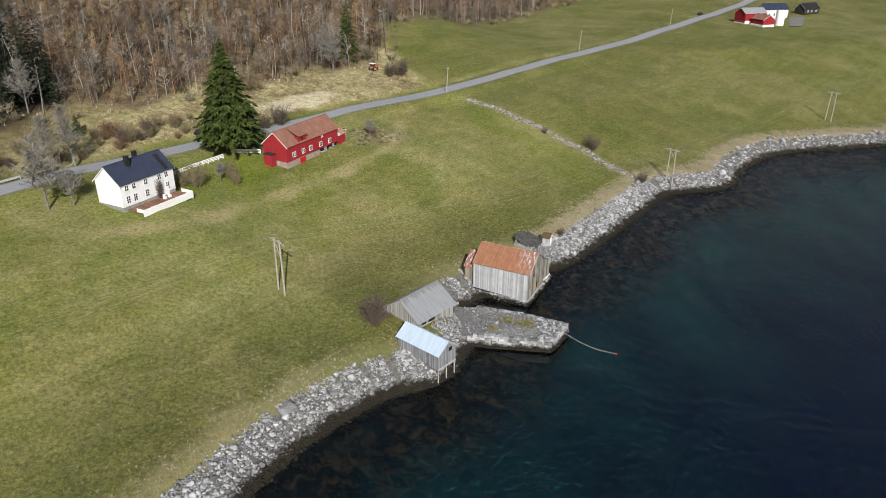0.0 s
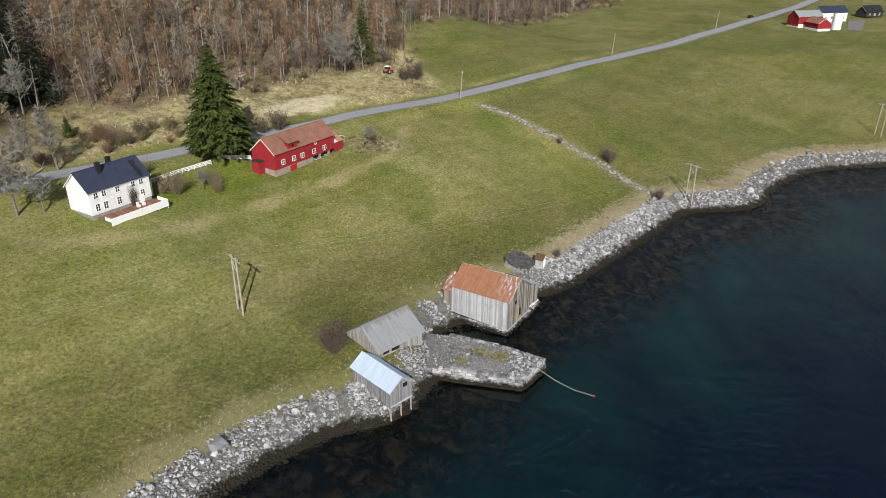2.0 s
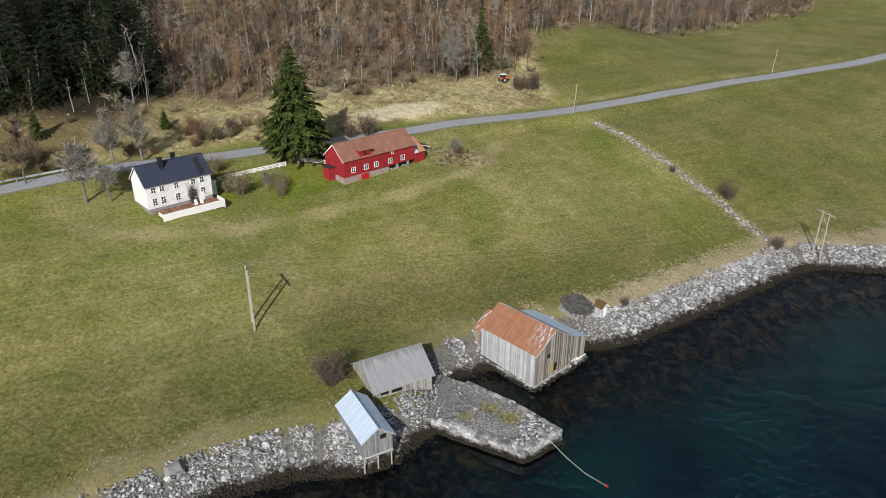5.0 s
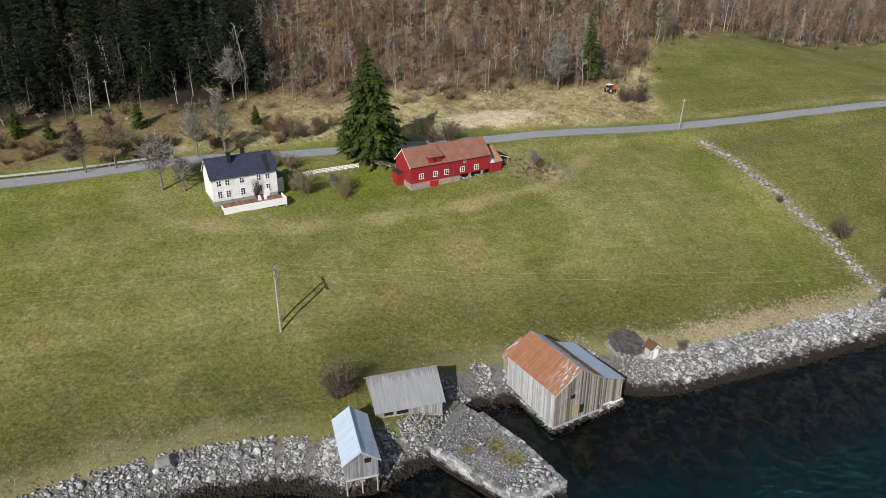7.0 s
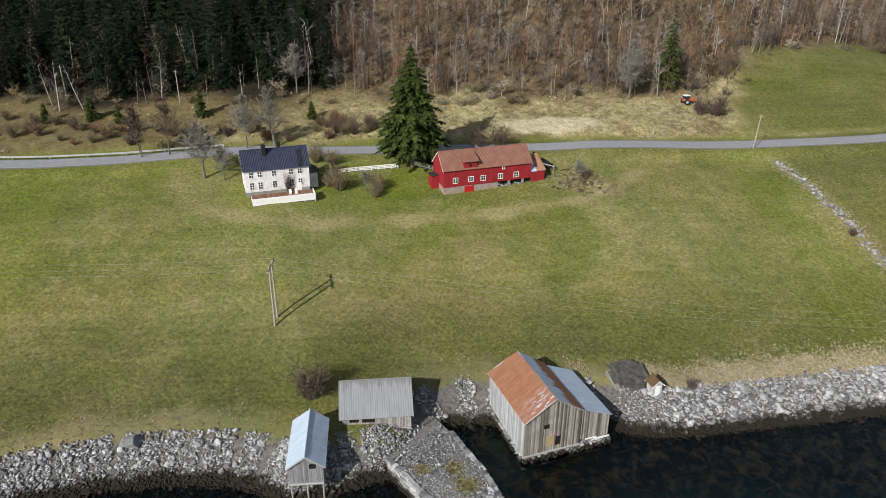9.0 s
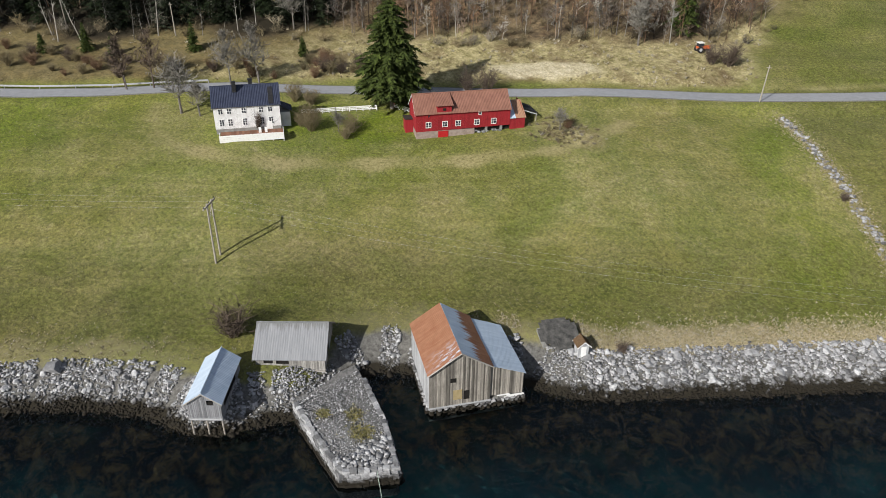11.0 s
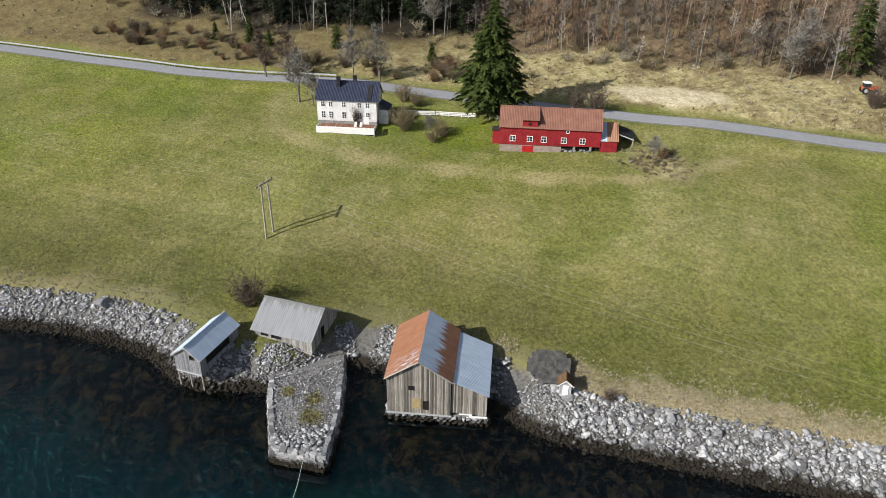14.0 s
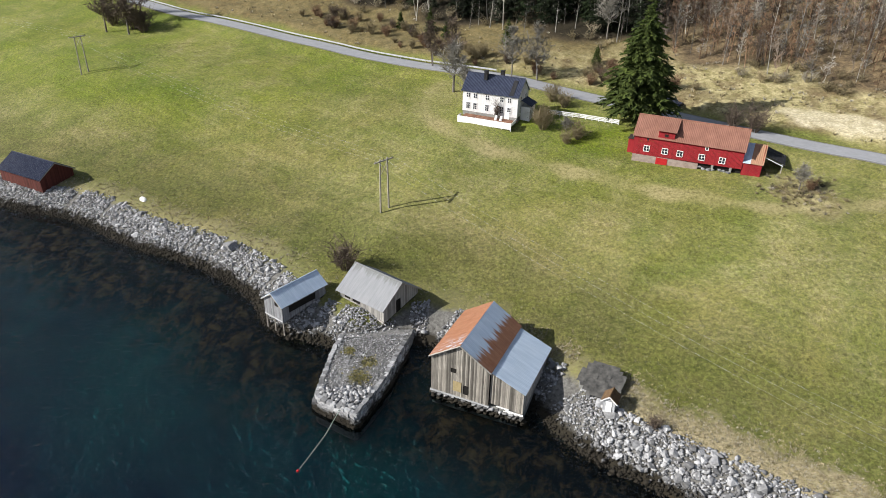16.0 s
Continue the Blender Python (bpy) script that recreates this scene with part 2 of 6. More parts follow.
def make_rust(name, start, end, bare=False):
    """Zinc sheeting whose rust begins start metres down the slope and is whole at end; its edge runs in teeth along the sheets."""
    m = Mat(name, 0.55)
    p = m.place(True)
    tooth = m.noise(m.stretch(p, (2.6, 0.12, 1)), 1.0, 3, 0.6)
    down = m.math("ADD", m.axis(p, 1), m.math("MULTIPLY", m.math("SUBTRACT", tooth, 0.5), 5.0))
    fac = m.ramp(m.math("DIVIDE", m.math("SUBTRACT", down, start - 8.0), 16.0), [(0.5, 0.0), (0.5 + (end - start) / 16.0, 1.0)])
    if bare:
        # flaked patches near the weather end
        worn = m.math("MULTIPLY", m.ramp(m.math("MULTIPLY", m.axis(p, 0), 0.1), [(0.03, 1.0), (0.36, 0.0)]), m.ramp(m.noise(m.stretch(p, (2.2, 0.7, 1)), 1.0, 4), [(0.5, 0.0), (0.58, 1.0)]))
        worn = m.math("MULTIPLY", worn, m.ramp(m.math("MULTIPLY", m.axis(p, 1), 0.1), [(0.2, 1.0), (0.42, 0.15)]))
        fac = m.math("SUBTRACT", fac, worn, True)
    rust = m.mix(m.ramp(m.noise(p, 1.3, 5, 0.7), [(0.3, 0.0), (0.7, 1.0)]), (0.25, 0.118, 0.066), (0.335, 0.172, 0.104))
    rust = m.mix(m.ramp(m.noise(m.stretch(p, (3, 0.15, 1)), 1.0, 4), [(0.35, 0.5), (0.6, 0.0)]), rust, (0.2, 0.07, 0.035))
    zinc = m.mix(m.ramp(m.noise(m.stretch(p, (2.2, 0.25, 1)), 1.0, 4), [(0.3, 0.0), (0.7, 1.0)]), (0.4, 0.5, 0.62), (0.55, 0.64, 0.75))
    m.colour(m.mix(fac, zinc, rust))
    m.link(m.math("MULTIPLY", m.math("SUBTRACT", 1.0, fac), 0.12), m.b.inputs["Metallic"])
    m.bump(m.noise(p, 14, 3), 0.1, 0.01)
    return m.m


def make_asphalt():
    m = Mat("road_asphalt", 0.9)
    p = m.place()
    c = m.mix(m.ramp(m.noise(p, 0.7, 5, 0.7), [(0.3, 0.0), (0.7, 1.0)]), (0.23, 0.24, 0.26), (0.31, 0.32, 0.34))
    c = m.mix(m.ramp(m.noise(p, 9, 4), [(0.4, 0.0), (0.7, 0.4)]), c, (0.33, 0.32, 0.31))
    m.colour(c)
    m.bump(m.noise(p, 40, 3), 0.3, 0.01)
    return m.m


def twig_material(name, a, b, spread=0.7):
    m = Mat(name, 0.9)
    c = m.mix(m.island(), a, b)
    c = m.mix(m.ramp(m.noise(m.place(), 0.07, 4), [(0.35, 0.0), (0.65, 0.6)]), c, tuple(0.6 * v for v in a))
    # each joined copy carries its own tone
    grey = sum(a) / 3
    c = m.mix(m.ramp(m.attr("hue"), [(0.5, 0.0), (1.0, 0.75)]), c, (grey * 1.15, grey * 1.1, grey * 1.0))
    m.colour(m.mix(1.0, c, m.ramp(m.math("ADD", m.math("MULTIPLY", m.attr("tone"), 0.5), 0.5), [(0.0, 1 - spread), (0.5, 1.0), (1.0, 1 + spread * 1.07)]), "MULTIPLY"))
    return m.m


GROUND, WATER, ASPHALT = make_ground(), make_water(), make_asphalt()
STONE, STONE_PIECE = make_stone("shore_stone", False), make_stone("shore_stone_single", True)
GREY_BOARDS = boards("grey_boards", (0.30, 0.28, 0.25), (0.46, 0.44, 0.41))
SILVER_BOARDS = boards("silver_boards", (0.33, 0.34, 0.35), (0.50, 0.51, 0.53), 0.25)
BROWN_BOARDS = boards("brown_boards", (0.19, 0.155, 0.11), (0.36, 0.31, 0.24))
GREY_PIECE = boards("grey_board", (0.21, 0.2, 0.185), (0.4, 0.39, 0.37), 0.4, True)
BLUE_GREY_PIECE = boards("blue_grey_board", (0.14, 0.145, 0.155), (0.3, 0.305, 0.32), 0.4, True)
SILVER_PIECE = boards("silver_board", (0.33, 0.34, 0.35), (0.50, 0.51, 0.53), 0.3, True)
BROWN_PIECE = boards("brown_board", (0.13, 0.118, 0.102), (0.4, 0.372, 0.325), 0.7, True)
RED_BOARDS = boards("red_boards", (0.25, 0.016, 0.022), (0.32, 0.026, 0.032), 0.12)
WHITE_BOARDS = boards("white_boards", (0.70, 0.70, 0.70), (0.80, 0.80, 0.80), 0.06)
DARK_BOARDS = boards("dark_boards", (0.03, 0.026, 0.024), (0.06, 0.052, 0.046))
RUST_WEST, RUST_EAST, RUST_LEAN = make_rust("rusted_sheeting", -3.0, -2.0, True), make_rust("half_rusted_sheeting", 2.3, 2.9), make_rust("zinc_sheeting", 9.0, 10.0)
BLUE_ZINC = make_rust("boatshed_sheeting", 12.0, 13.0)
FIBRE_CEMENT = Mat("fibre_cement_sheeting", 0.85)
_p = FIBRE_CEMENT.place(True)
_streak = FIBRE_CEMENT.noise(FIBRE_CEMENT.stretch(_p, (2.5, 0.3, 1)), 1.0, 5, 0.7)
_c = FIBRE_CEMENT.mix(FIBRE_CEMENT.ramp(_streak, [(0.3, 0.0), (0.7, 1.0)]), (0.2, 0.208, 0.222), (0.28, 0.288, 0.302))
_moss = FIBRE_CEMENT.math("ADD", FIBRE_CEMENT.math("MULTIPLY", FIBRE_CEMENT.axis(_p, 1), 0.2), FIBRE_CEMENT.math("MULTIPLY", FIBRE_CEMENT.math("SUBTRACT", _streak, 0.5), 0.9))
FIBRE_CEMENT.colour(FIBRE_CEMENT.mix(FIBRE_CEMENT.ramp(_moss, [(0.06, 0.45), (0.2, 0.0)]), _c, (0.1, 0.1, 0.085)))
FIBRE_CEMENT = FIBRE_CEMENT.m
SLATE_BLUE = simple("dark_blue_roof_tiles", (0.022, 0.028, 0.052), (0.04, 0.048, 0.08), 1.2, 0.42, bump=0.3)
RED_TILE = simple("red_brown_roofing", (0.19, 0.09, 0.065), (0.26, 0.128, 0.092), 0.8, 0.8, bump=0.3)
ORANGE_TILE = simple("orange_roofing", (0.3, 0.165, 0.1), (0.38, 0.22, 0.14), 0.8, 0.8)
WHITE_PAINT = simple("white_paint", (0.74, 0.74, 0.73), (0.82, 0.82, 0.81), 2.0, 0.6)
RED_PAINT = simple("red_paint", (0.36, 0.012, 0.016), (0.44, 0.02, 0.022), 2.0, 0.6)
BLACK_METAL = simple("black_metal", (0.012, 0.012, 0.014), (0.03, 0.03, 0.032), 2.0, 0.5)
DARK_VOID = simple("dark_inside", (0.01, 0.009, 0.008), (0.02, 0.018, 0.015), 2.0, 0.9)
FOUNDATION = simple("foundation_stone", (0.26, 0.2, 0.17), (0.42, 0.34, 0.3), 1.6, 0.85, islands=0.3, bump=0.6)
GREY_FOUNDATION = simple("grey_foundation_stone", (0.2, 0.2, 0.19), (0.36, 0.36, 0.34), 1.6, 0.85, islands=0.3, bump=0.6)
SLATE_GREY = simple("old_slate", (0.04, 0.04, 0.039), (0.12, 0.116, 0.108), 1.5, 0.85, bump=0.6)
POLE_WOOD = simple("pole_wood", (0.26, 0.235, 0.2), (0.38, 0.35, 0.31), 2.0, 0.85)
DECK_WOOD = simple("red_brown_decking", (0.2, 0.095, 0.06), (0.28, 0.15, 0.1), 1.5, 0.8, islands=0.3)
GALVANISED = simple("galvanised_steel", (0.4, 0.41, 0.43), (0.52, 0.53, 0.55), 2.0, 0.45, 0.2)
GRAVEL = simple("grey_gravel", (0.07, 0.07, 0.068), (0.27, 0.265, 0.26), 4.5, 0.9, bump=0.8)
ROPE = simple("pale_green_rope", (0.3, 0.4, 0.33), (0.42, 0.5, 0.44), 4.0, 0.8)
GLASS = Mat("window_glass", 0.08)
GLASS.colour((0.03, 0.035, 0.045))
GLASS = GLASS.m
BARK = simple("grey_bark", (0.12, 0.105, 0.09), (0.24, 0.22, 0.2), 2.0, 0.9, islands=0.3)
TWIGS = twig_material("bare_twigs", (0.25, 0.155, 0.095), (0.125, 0.08, 0.05))
TWIGS_GREY = twig_material("grey_twigs", (0.27, 0.255, 0.225), (0.15, 0.142, 0.122))
PALE_BARK = twig_material("pale_birch_bark", (0.34, 0.325, 0.295), (0.19, 0.18, 0.16))
TWIGS_OLIVE = twig_material("olive_twigs", (0.26, 0.215, 0.125), (0.16, 0.13, 0.075))
TWIGS_DARK = twig_material("dark_twigs", (0.15, 0.115, 0.09), (0.08, 0.06, 0.048))
NEEDLES = twig_material("spruce_needles", (0.08, 0.11, 0.02), (0.022, 0.036, 0.01))
# plantation needles: the cloud shade over them is put into the near-black green
NEEDLES_SHADED = twig_material("shaded_spruce_needles", (0.021, 0.034, 0.01), (0.006, 0.011, 0.004))
STRAW = twig_material("dry_grass", (0.42, 0.36, 0.23), (0.3, 0.25, 0.14), 0.25)

# ---- mesh helpers ----
def mesh_object(name, verts, faces, material, parent=None, label="", smooth=False):
    me = bpy.data.meshes.new(name)
    me.from_pydata([tuple(v) for v in verts], [], [tuple(f) for f in faces])
    me.materials.append(material)
    if smooth:
        me.polygons.foreach_set("use_smooth", [True] * len(me.polygons))
    ob = new(name, me)
    if parent:
        ob.parent = parent
    if label:
        ob["label"] = label
    return ob


def part(name, bm, material, parent, label=""):
    me = bpy.data.meshes.new(name)
    bm.normal_update()
    bm.to_mesh(me)
    bm.free()
    me.materials.append(material)
    ob = new(name, me)
    ob.parent = parent
    if label:
        ob["label"] = label
    return ob


def thing(name, m, label, category, group="", kind=""):
    ob = new(name)
    ob.matrix_world = m
    return tagged(ob, label, category, group, kind)


def box(bm, x0, y0, z0, x1, y1, z1):
    v = [bm.verts.new(p) for p in ((x0, y0, z0), (x1, y0, z0), (x1, y1, z0), (x0, y1, z0), (x0, y0, z1), (x1, y0, z1), (x1, y1, z1), (x0, y1, z1))]
    for f in ((3, 2, 1, 0), (4, 5, 6, 7), (0, 1, 5, 4), (1, 2, 6, 5), (2, 3, 7, 6), (3, 0, 4, 7)):
        bm.faces.new([v[i] for i in f])
    return v


def boxes(*items):
    bm = bmesh.new()
    for i in items:
        box(bm, *i)
    return bm


def rod(bm, a, b, r0, r1=None, n=6):
    """A tapered round bar from a to b."""
    a, b = Vector(a), Vector(b)
    r1 = r0 if r1 is None else r1
    m = (b - a).to_track_quat("Z", "Y").to_matrix()
    ring = []
    for p, r in ((a, r0), (b, r1)):
        ring.append([bm.verts.new(p + m @ Vector((r * math.cos(6.2832 * i / n), r * math.sin(6.2832 * i / n), 0))) for i in range(n)])
    for i in range(n):
        bm.faces.new((ring[0][i], ring[0][(i + 1) % n], ring[1][(i + 1) % n], ring[1][i]))
    bm.faces.new(ring[0][::-1]), bm.faces.new(ring[1])


def board_wall(a, b, low, high, width=0.17, thick=0.04, seed=1, gaps=()):
    """Upright boards from plan point a to b; low and high give heights at a share of the way. The face looks to the right of a to b. gaps: (u0, u1, z0, z1) openings."""
    rnd = random.Random(seed)
    a, b = Vector(a), Vector(b)
    run, n = b - a, max(1, round((b - a).length / width))
    out = Vector((run.y, -run.x)).normalized()
    bm = bmesh.new()
    for i in range(n):
        u0, u1 = i / n + 0.004 / n, (i + 1) / n - 0.1 / n
        push = rnd.uniform(0, 0.018)
        spans = [(low(u0) - rnd.uniform(0, 0.07), low(u1) - rnd.uniform(0, 0.02), high(u0), high(u1))]
        for g0, g1, z0, z1 in gaps:
            if g0 < (i + 0.5) / n < g1:
                l0, l1, h0, h1 = spans.pop()
                spans += [(l0, l1, z0, z0), (z1, z1, h0, h1)]
        for l0, l1, h0, h1 in spans:
            if h0 - l0 < 0.03:
                continue
            p0, p1 = a + run * u0, a + run * u1
            v = []
            for off in (push, -thick):
                v += [bm.verts.new((*(p + out * off), z)) for p, z in ((p0, l0), (p1, l1), (p1, h1), (p0, h0))]
            for f in ((0, 1, 2, 3), (7, 6, 5, 4), (1, 0, 4, 5), (2, 1, 5, 6), (3, 2, 6, 7), (0, 3, 7, 4)):
                bm.faces.new([v[k] for k in f])
    return bm


def board_parts(name, bm, backing, material, parent, label=""):
    """A boarded wall whose boards are parts of their own on a thin dark backing."""
    wall = part(name, backing, DARK_VOID, parent, label)
    left = set(bm.faces)
    while left:
        stack, isle = [left.pop()], []
        while stack:
            f = stack.pop()
            isle.append(f)
            for e in f.edges:
                for g in e.link_faces:
                    if g in left:
                        left.discard(g)
                        stack.append(g)
        vs = list({v for f in isle for v in f.verts})
        at = {v: i for i, v in enumerate(vs)}
        mesh_object("board", [v.co for v in vs], [[at[v] for v in f.verts] for f in isle], material, wall)
    bm.free()
    return wall


def sheet_roof(name, parent, m, length, slope, material, wave=0.03, pitch=0.22, thick=0.03, label="", step=6):
    """A corrugated slope in its own frame: x along the eaves, y down the slope, z out."""
    nx = max(2, round(length / pitch) * 4)
    verts, faces = [], []
    ny = step
    for side in (0, 1):
        for j in range(ny + 1):
            for i in range(nx + 1):
                x = length * i / nx
                verts.append((x, slope * j / ny, wave * math.sin(2 * math.pi * x / pitch) - side * thick + 0.012 * math.sin(j * 2.1 + x)))
    w = nx + 1
    top = (ny + 1) * w
    for j in range(ny):
        for i in range(nx):
            k = j * w + i
            faces += [(k, k + w, k + w + 1, k + 1), (top + k, top + k + 1, top + k + w + 1, top + k + w)]
    for j in range(ny):
        for i in (0, nx):
            k = j * w + i
            faces.append((k, top + k, top + k + w, k + w) if i == 0 else (k, k + w, top + k + w, top + k))
    for i in range(nx):
        for j in (0, ny):
            k = j * w + i
            faces.append((k, k + 1, top + k + 1, top + k) if j == 0 else (k, top + k, top + k + 1, k + 1))
    ob = mesh_object(name, verts, faces, material, parent, label)
    ob.matrix_local = m
    return ob


def slope_frame(p, along, down):
    """A frame for a roof slope: origin p, x along, y down the slope."""
    x, y = Vector(along).normalized(), Vector(down).normalized()
    z = x.cross(y)
    sign = 1 if z.z > 0 else -1
    r = Matrix((x, y, z)).transposed().to_4x4()
    return Matrix.Translation(p) @ r, sign


def roof_pair(parent, x0, x1, half, eave, ridge, over, mats, wave=0.03, pitch=0.22, thick=0.04, mid=0.0, label=""):
    """Two slopes over a gable house whose ridge runs along x at y = mid."""
    k = (ridge - eave) / half
    obs = []
    for s, mat in ((-1, mats[0]), (1, mats[1])):
        down = Vector((0, s, -k)).normalized()
        length = math.hypot(half + over, k * (half + over))
        along, px = ((1, 0, 0), x0) if s > 0 else ((-1, 0, 0), x1)
        m, _ = slope_frame((px, mid, ridge + 0.09), along, down)
        obs.append(sheet_roof("roof", parent, m, x1 - x0, length, mat, wave, pitch, thick, label))
    bm = bmesh.new()
    rod(bm, (x0, mid, ridge + 0.1), (x1, mid, ridge + 0.1), 0.1, 0.1, 8)
    part("ridge_cap", bm, mats[1], parent)
    for x in (x0, x1):
        for s in (-1, 1):
            bm = bmesh.new()
            a, b = Vector((x, mid, ridge + 0.06)), Vector((x, mid + s * (half + over), eave - k * over + 0.06))
            drop, wide = Vector((0, 0, -0.2)), Vector((0.035 if x == x0 else -0.035, 0, 0))
            v = [bm.verts.new(p) for p in (a, b, b + drop, a + drop, a + wide, b + wide, b + drop + wide, a + drop + wide)]
            for f in ((0, 1, 2, 3), (7, 6, 5, 4), (0, 4, 5, 1), (1, 5, 6, 2), (2, 6, 7, 3), (3, 7, 4, 0)):
                bm.faces.new([v[q] for q in f])
            bmesh.ops.recalc_face_normals(bm, faces=bm.faces)
            part("bargeboard", bm, parent["trim"] and WHITE_PAINT or GREY_BOARDS, parent)
    return obs


def gable_walls(parent, x0, x1, half, low, eave, ridge, mats, width=0.17, mid=0.0, gaps=None, seed=3, pieces=False):
    """Four boarded walls; mats: front (-y), right (+x), back (+y), left (-x). low: four heights of the walls' feet at corners x0-, x1-, x1+, x0+."""
    g = gaps or {}
    y0, y1 = mid - half, mid + half
    l00, l10, l11, l01 = low
    flat = lambda u: eave
    peak = lambda u: eave + (ridge - eave) * (1 - abs(2 * u - 1))
    lerp = lambda a, b: (lambda u: a + (b - a) * u)
    spec = (("front_wall", (x0, y0), (x1, y0), lerp(l00, l10), flat), ("gable_wall", (x1, y0), (x1, y1), lerp(l10, l11), peak),
            ("back_wall", (x1, y1), (x0, y1), lerp(l11, l01), flat), ("gable_wall", (x0, y1), (x0, y0), lerp(l01, l00), peak))
    for i, (n, a, b, lo, hi) in enumerate(spec):
        bm = board_wall(a, b, lo, hi, width, seed=seed + i, gaps=g.get(i, ()))
        if not pieces:
            part(n, bm, mats[i], parent)
            continue
        # a ledger inside carries the boards
        p, q, inner = Vector(a), Vector(b), (Vector(b) - Vector(a)).normalized()
        inner = Vector((-inner.y, inner.x)) * 0.1
        ledger = bmesh.new()
        rod(ledger, (*(p + inner), eave - 0.25), (*(q + inner), eave - 0.25), 0.05, 0.05, 4)
        board_parts(n, bm, ledger, mats[i], parent)


def window(parent, p, face, w, h, bars=(1, 2), frame_mat=None, deep=0.05):
    """A casement window on a wall; face: the angle of the wall's outward normal in degrees, in the parent's frame."""
    frame_mat = frame_mat or WHITE_PAINT
    t = 0.09
    bm = boxes((-w / 2 - t, -deep, -t, -w / 2, 0.02, h + t), (w / 2, -deep, -t, w / 2 + t, 0.02, h + t), (-w / 2, -deep, h, w / 2, 0.02, h + t), (-w / 2, -deep - 0.03, -t, w / 2, 0.02, 0))
    for i in range(bars[0]):
        x = -w / 2 + w * (i + 1) / (bars[0] + 1)
        box(bm, x - 0.04, -deep + 0.01, 0, x + 0.04, 0.0, h)
    for i in range(bars[1]):
        z = h * (i + 1) / (bars[1] + 1)
        box(bm, -w / 2, -deep + 0.015, z - 0.025, w / 2, 0.0, z + 0.025)
    ob = part("window", bm, frame_mat, parent)
    ob.matrix_local = Matrix.Translation(p) @ pose(0, 0, 0, 0, 0, face + 90)
    bm = boxes((-w / 2, -0.02, 0, w / 2, -0.005, h))
    part("pane", bm, GLASS, ob)
    return ob

# ---- the lie of the land ----
SHORE = [(-900, -760), (-420, -330), (-200, -150), (-110, -70), (-66, -16), (-43, 23), (-37.5, 40), (-27, 52), (-20.5, 65.5), (-14, 73.2), (-8.4, 78.2), (-4.0, 79.8),
         (0.2, 83.8), (1.6, 88), (4, 91.5), (4.5, 97), (2, 103.5), (5.5, 107.5), (11, 108.5), (16, 117), (20, 118.3), (23.6, 120.5), (28, 126), (33.5, 133),
         (41.5, 143.7), (51.5, 157.5), (56, 162.5), (66.8, 164.5), (72, 166.5), (77.6, 172.5), (79.8, 179), (87.7, 188), (98, 197.5), (115, 202),
         (135, 206), (200, 225), (420, 330), (1100, 620)]
PROFILE = [(-90, -26), (-40, -13), (-14, -4.5), (-4.5, -1.6), (1.6, 0), (5.6, 2.6), (12, 3.5), (18, 4.2), (28, 6.6), (42, 9.9), (52, 12.6), (62, 14.2),
           (75, 15.8), (90, 18.5), (105, 21.5), (135, 31), (200, 62), (320, 120), (800, 250)]
PROFILE_EAST = [(-90, -26), (-40, -13), (-14, -4.5), (-4.5, -1.6), (1.6, 0), (5.6, 2.6), (25, 5.2), (40, 8.2), (55, 11.2), (85, 17), (150, 20), (230, 25), (330, 50), (800, 200)]
ROAD = [(-330, -170), (-230, -62), (-162, 15), (-145, 33), (-130, 52.5), (-115, 73), (-97, 95), (-81, 121), (-60, 149), (-27, 183.5), (-3, 210), (19, 234), (43, 264), (72, 297),
        (110, 344), (157, 400), (195, 455), (260, 570), (420, 800)]


def smooth_table(knots):
    ds = np.arange(-100, 801, 1.0)
    h = np.interp(ds, [k[0] for k in knots], [k[1] for k in knots])
    k = np.hanning(9)
    return ds, np.convolve(np.pad(h, 4, mode="edge"), k / k.sum(), mode="valid")


def rounded(line, times=2):
    """Corner cutting of a plan line."""
    p = np.array(line, float)
    for _ in range(times):
        q = np.empty((2 * len(p) - 2, 2))
        q[0::2], q[1::2] = 0.75 * p[:-1] + 0.25 * p[1:], 0.25 * p[:-1] + 0.75 * p[1:]
        p = np.vstack([p[:1], q, p[-1:]])
    return p


def to_line(x, y, line):
    """Signed distance to a plan line (positive on its left) and the nearest point on it."""
    best = np.full(x.shape, 1e9)
    sign, nx, ny = np.ones(x.shape), np.zeros(x.shape), np.zeros(x.shape)
    for (ax, ay), (bx, by) in zip(line[:-1], line[1:]):
        ex, ey = bx - ax, by - ay
        u = np.clip(((x - ax) * ex + (y - ay) * ey) / (ex * ex + ey * ey), 0, 1)
        px, py = ax + u * ex, ay + u * ey
        d = np.hypot(x - px, y - py)
        near = d < best - 1e-6
        best = np.where(near, d, best)
        sign = np.where(near, np.sign(ex * (y - py) - ey * (x - px) + 1e-9), sign)
        nx, ny = np.where(near, px, nx), np.where(near, py, ny)
    return best * sign, nx, ny


SHORE_LINE, ROAD_LINE = rounded(SHORE, 1), rounded(ROAD, 2)
TABLE, TABLE_EAST = smooth_table(PROFILE), smooth_table(PROFILE_EAST)


def ramp(v, a, b):
    u = np.clip((v - a) / (b - a), 0, 1)
    return u * u * (3 - 2 * u)


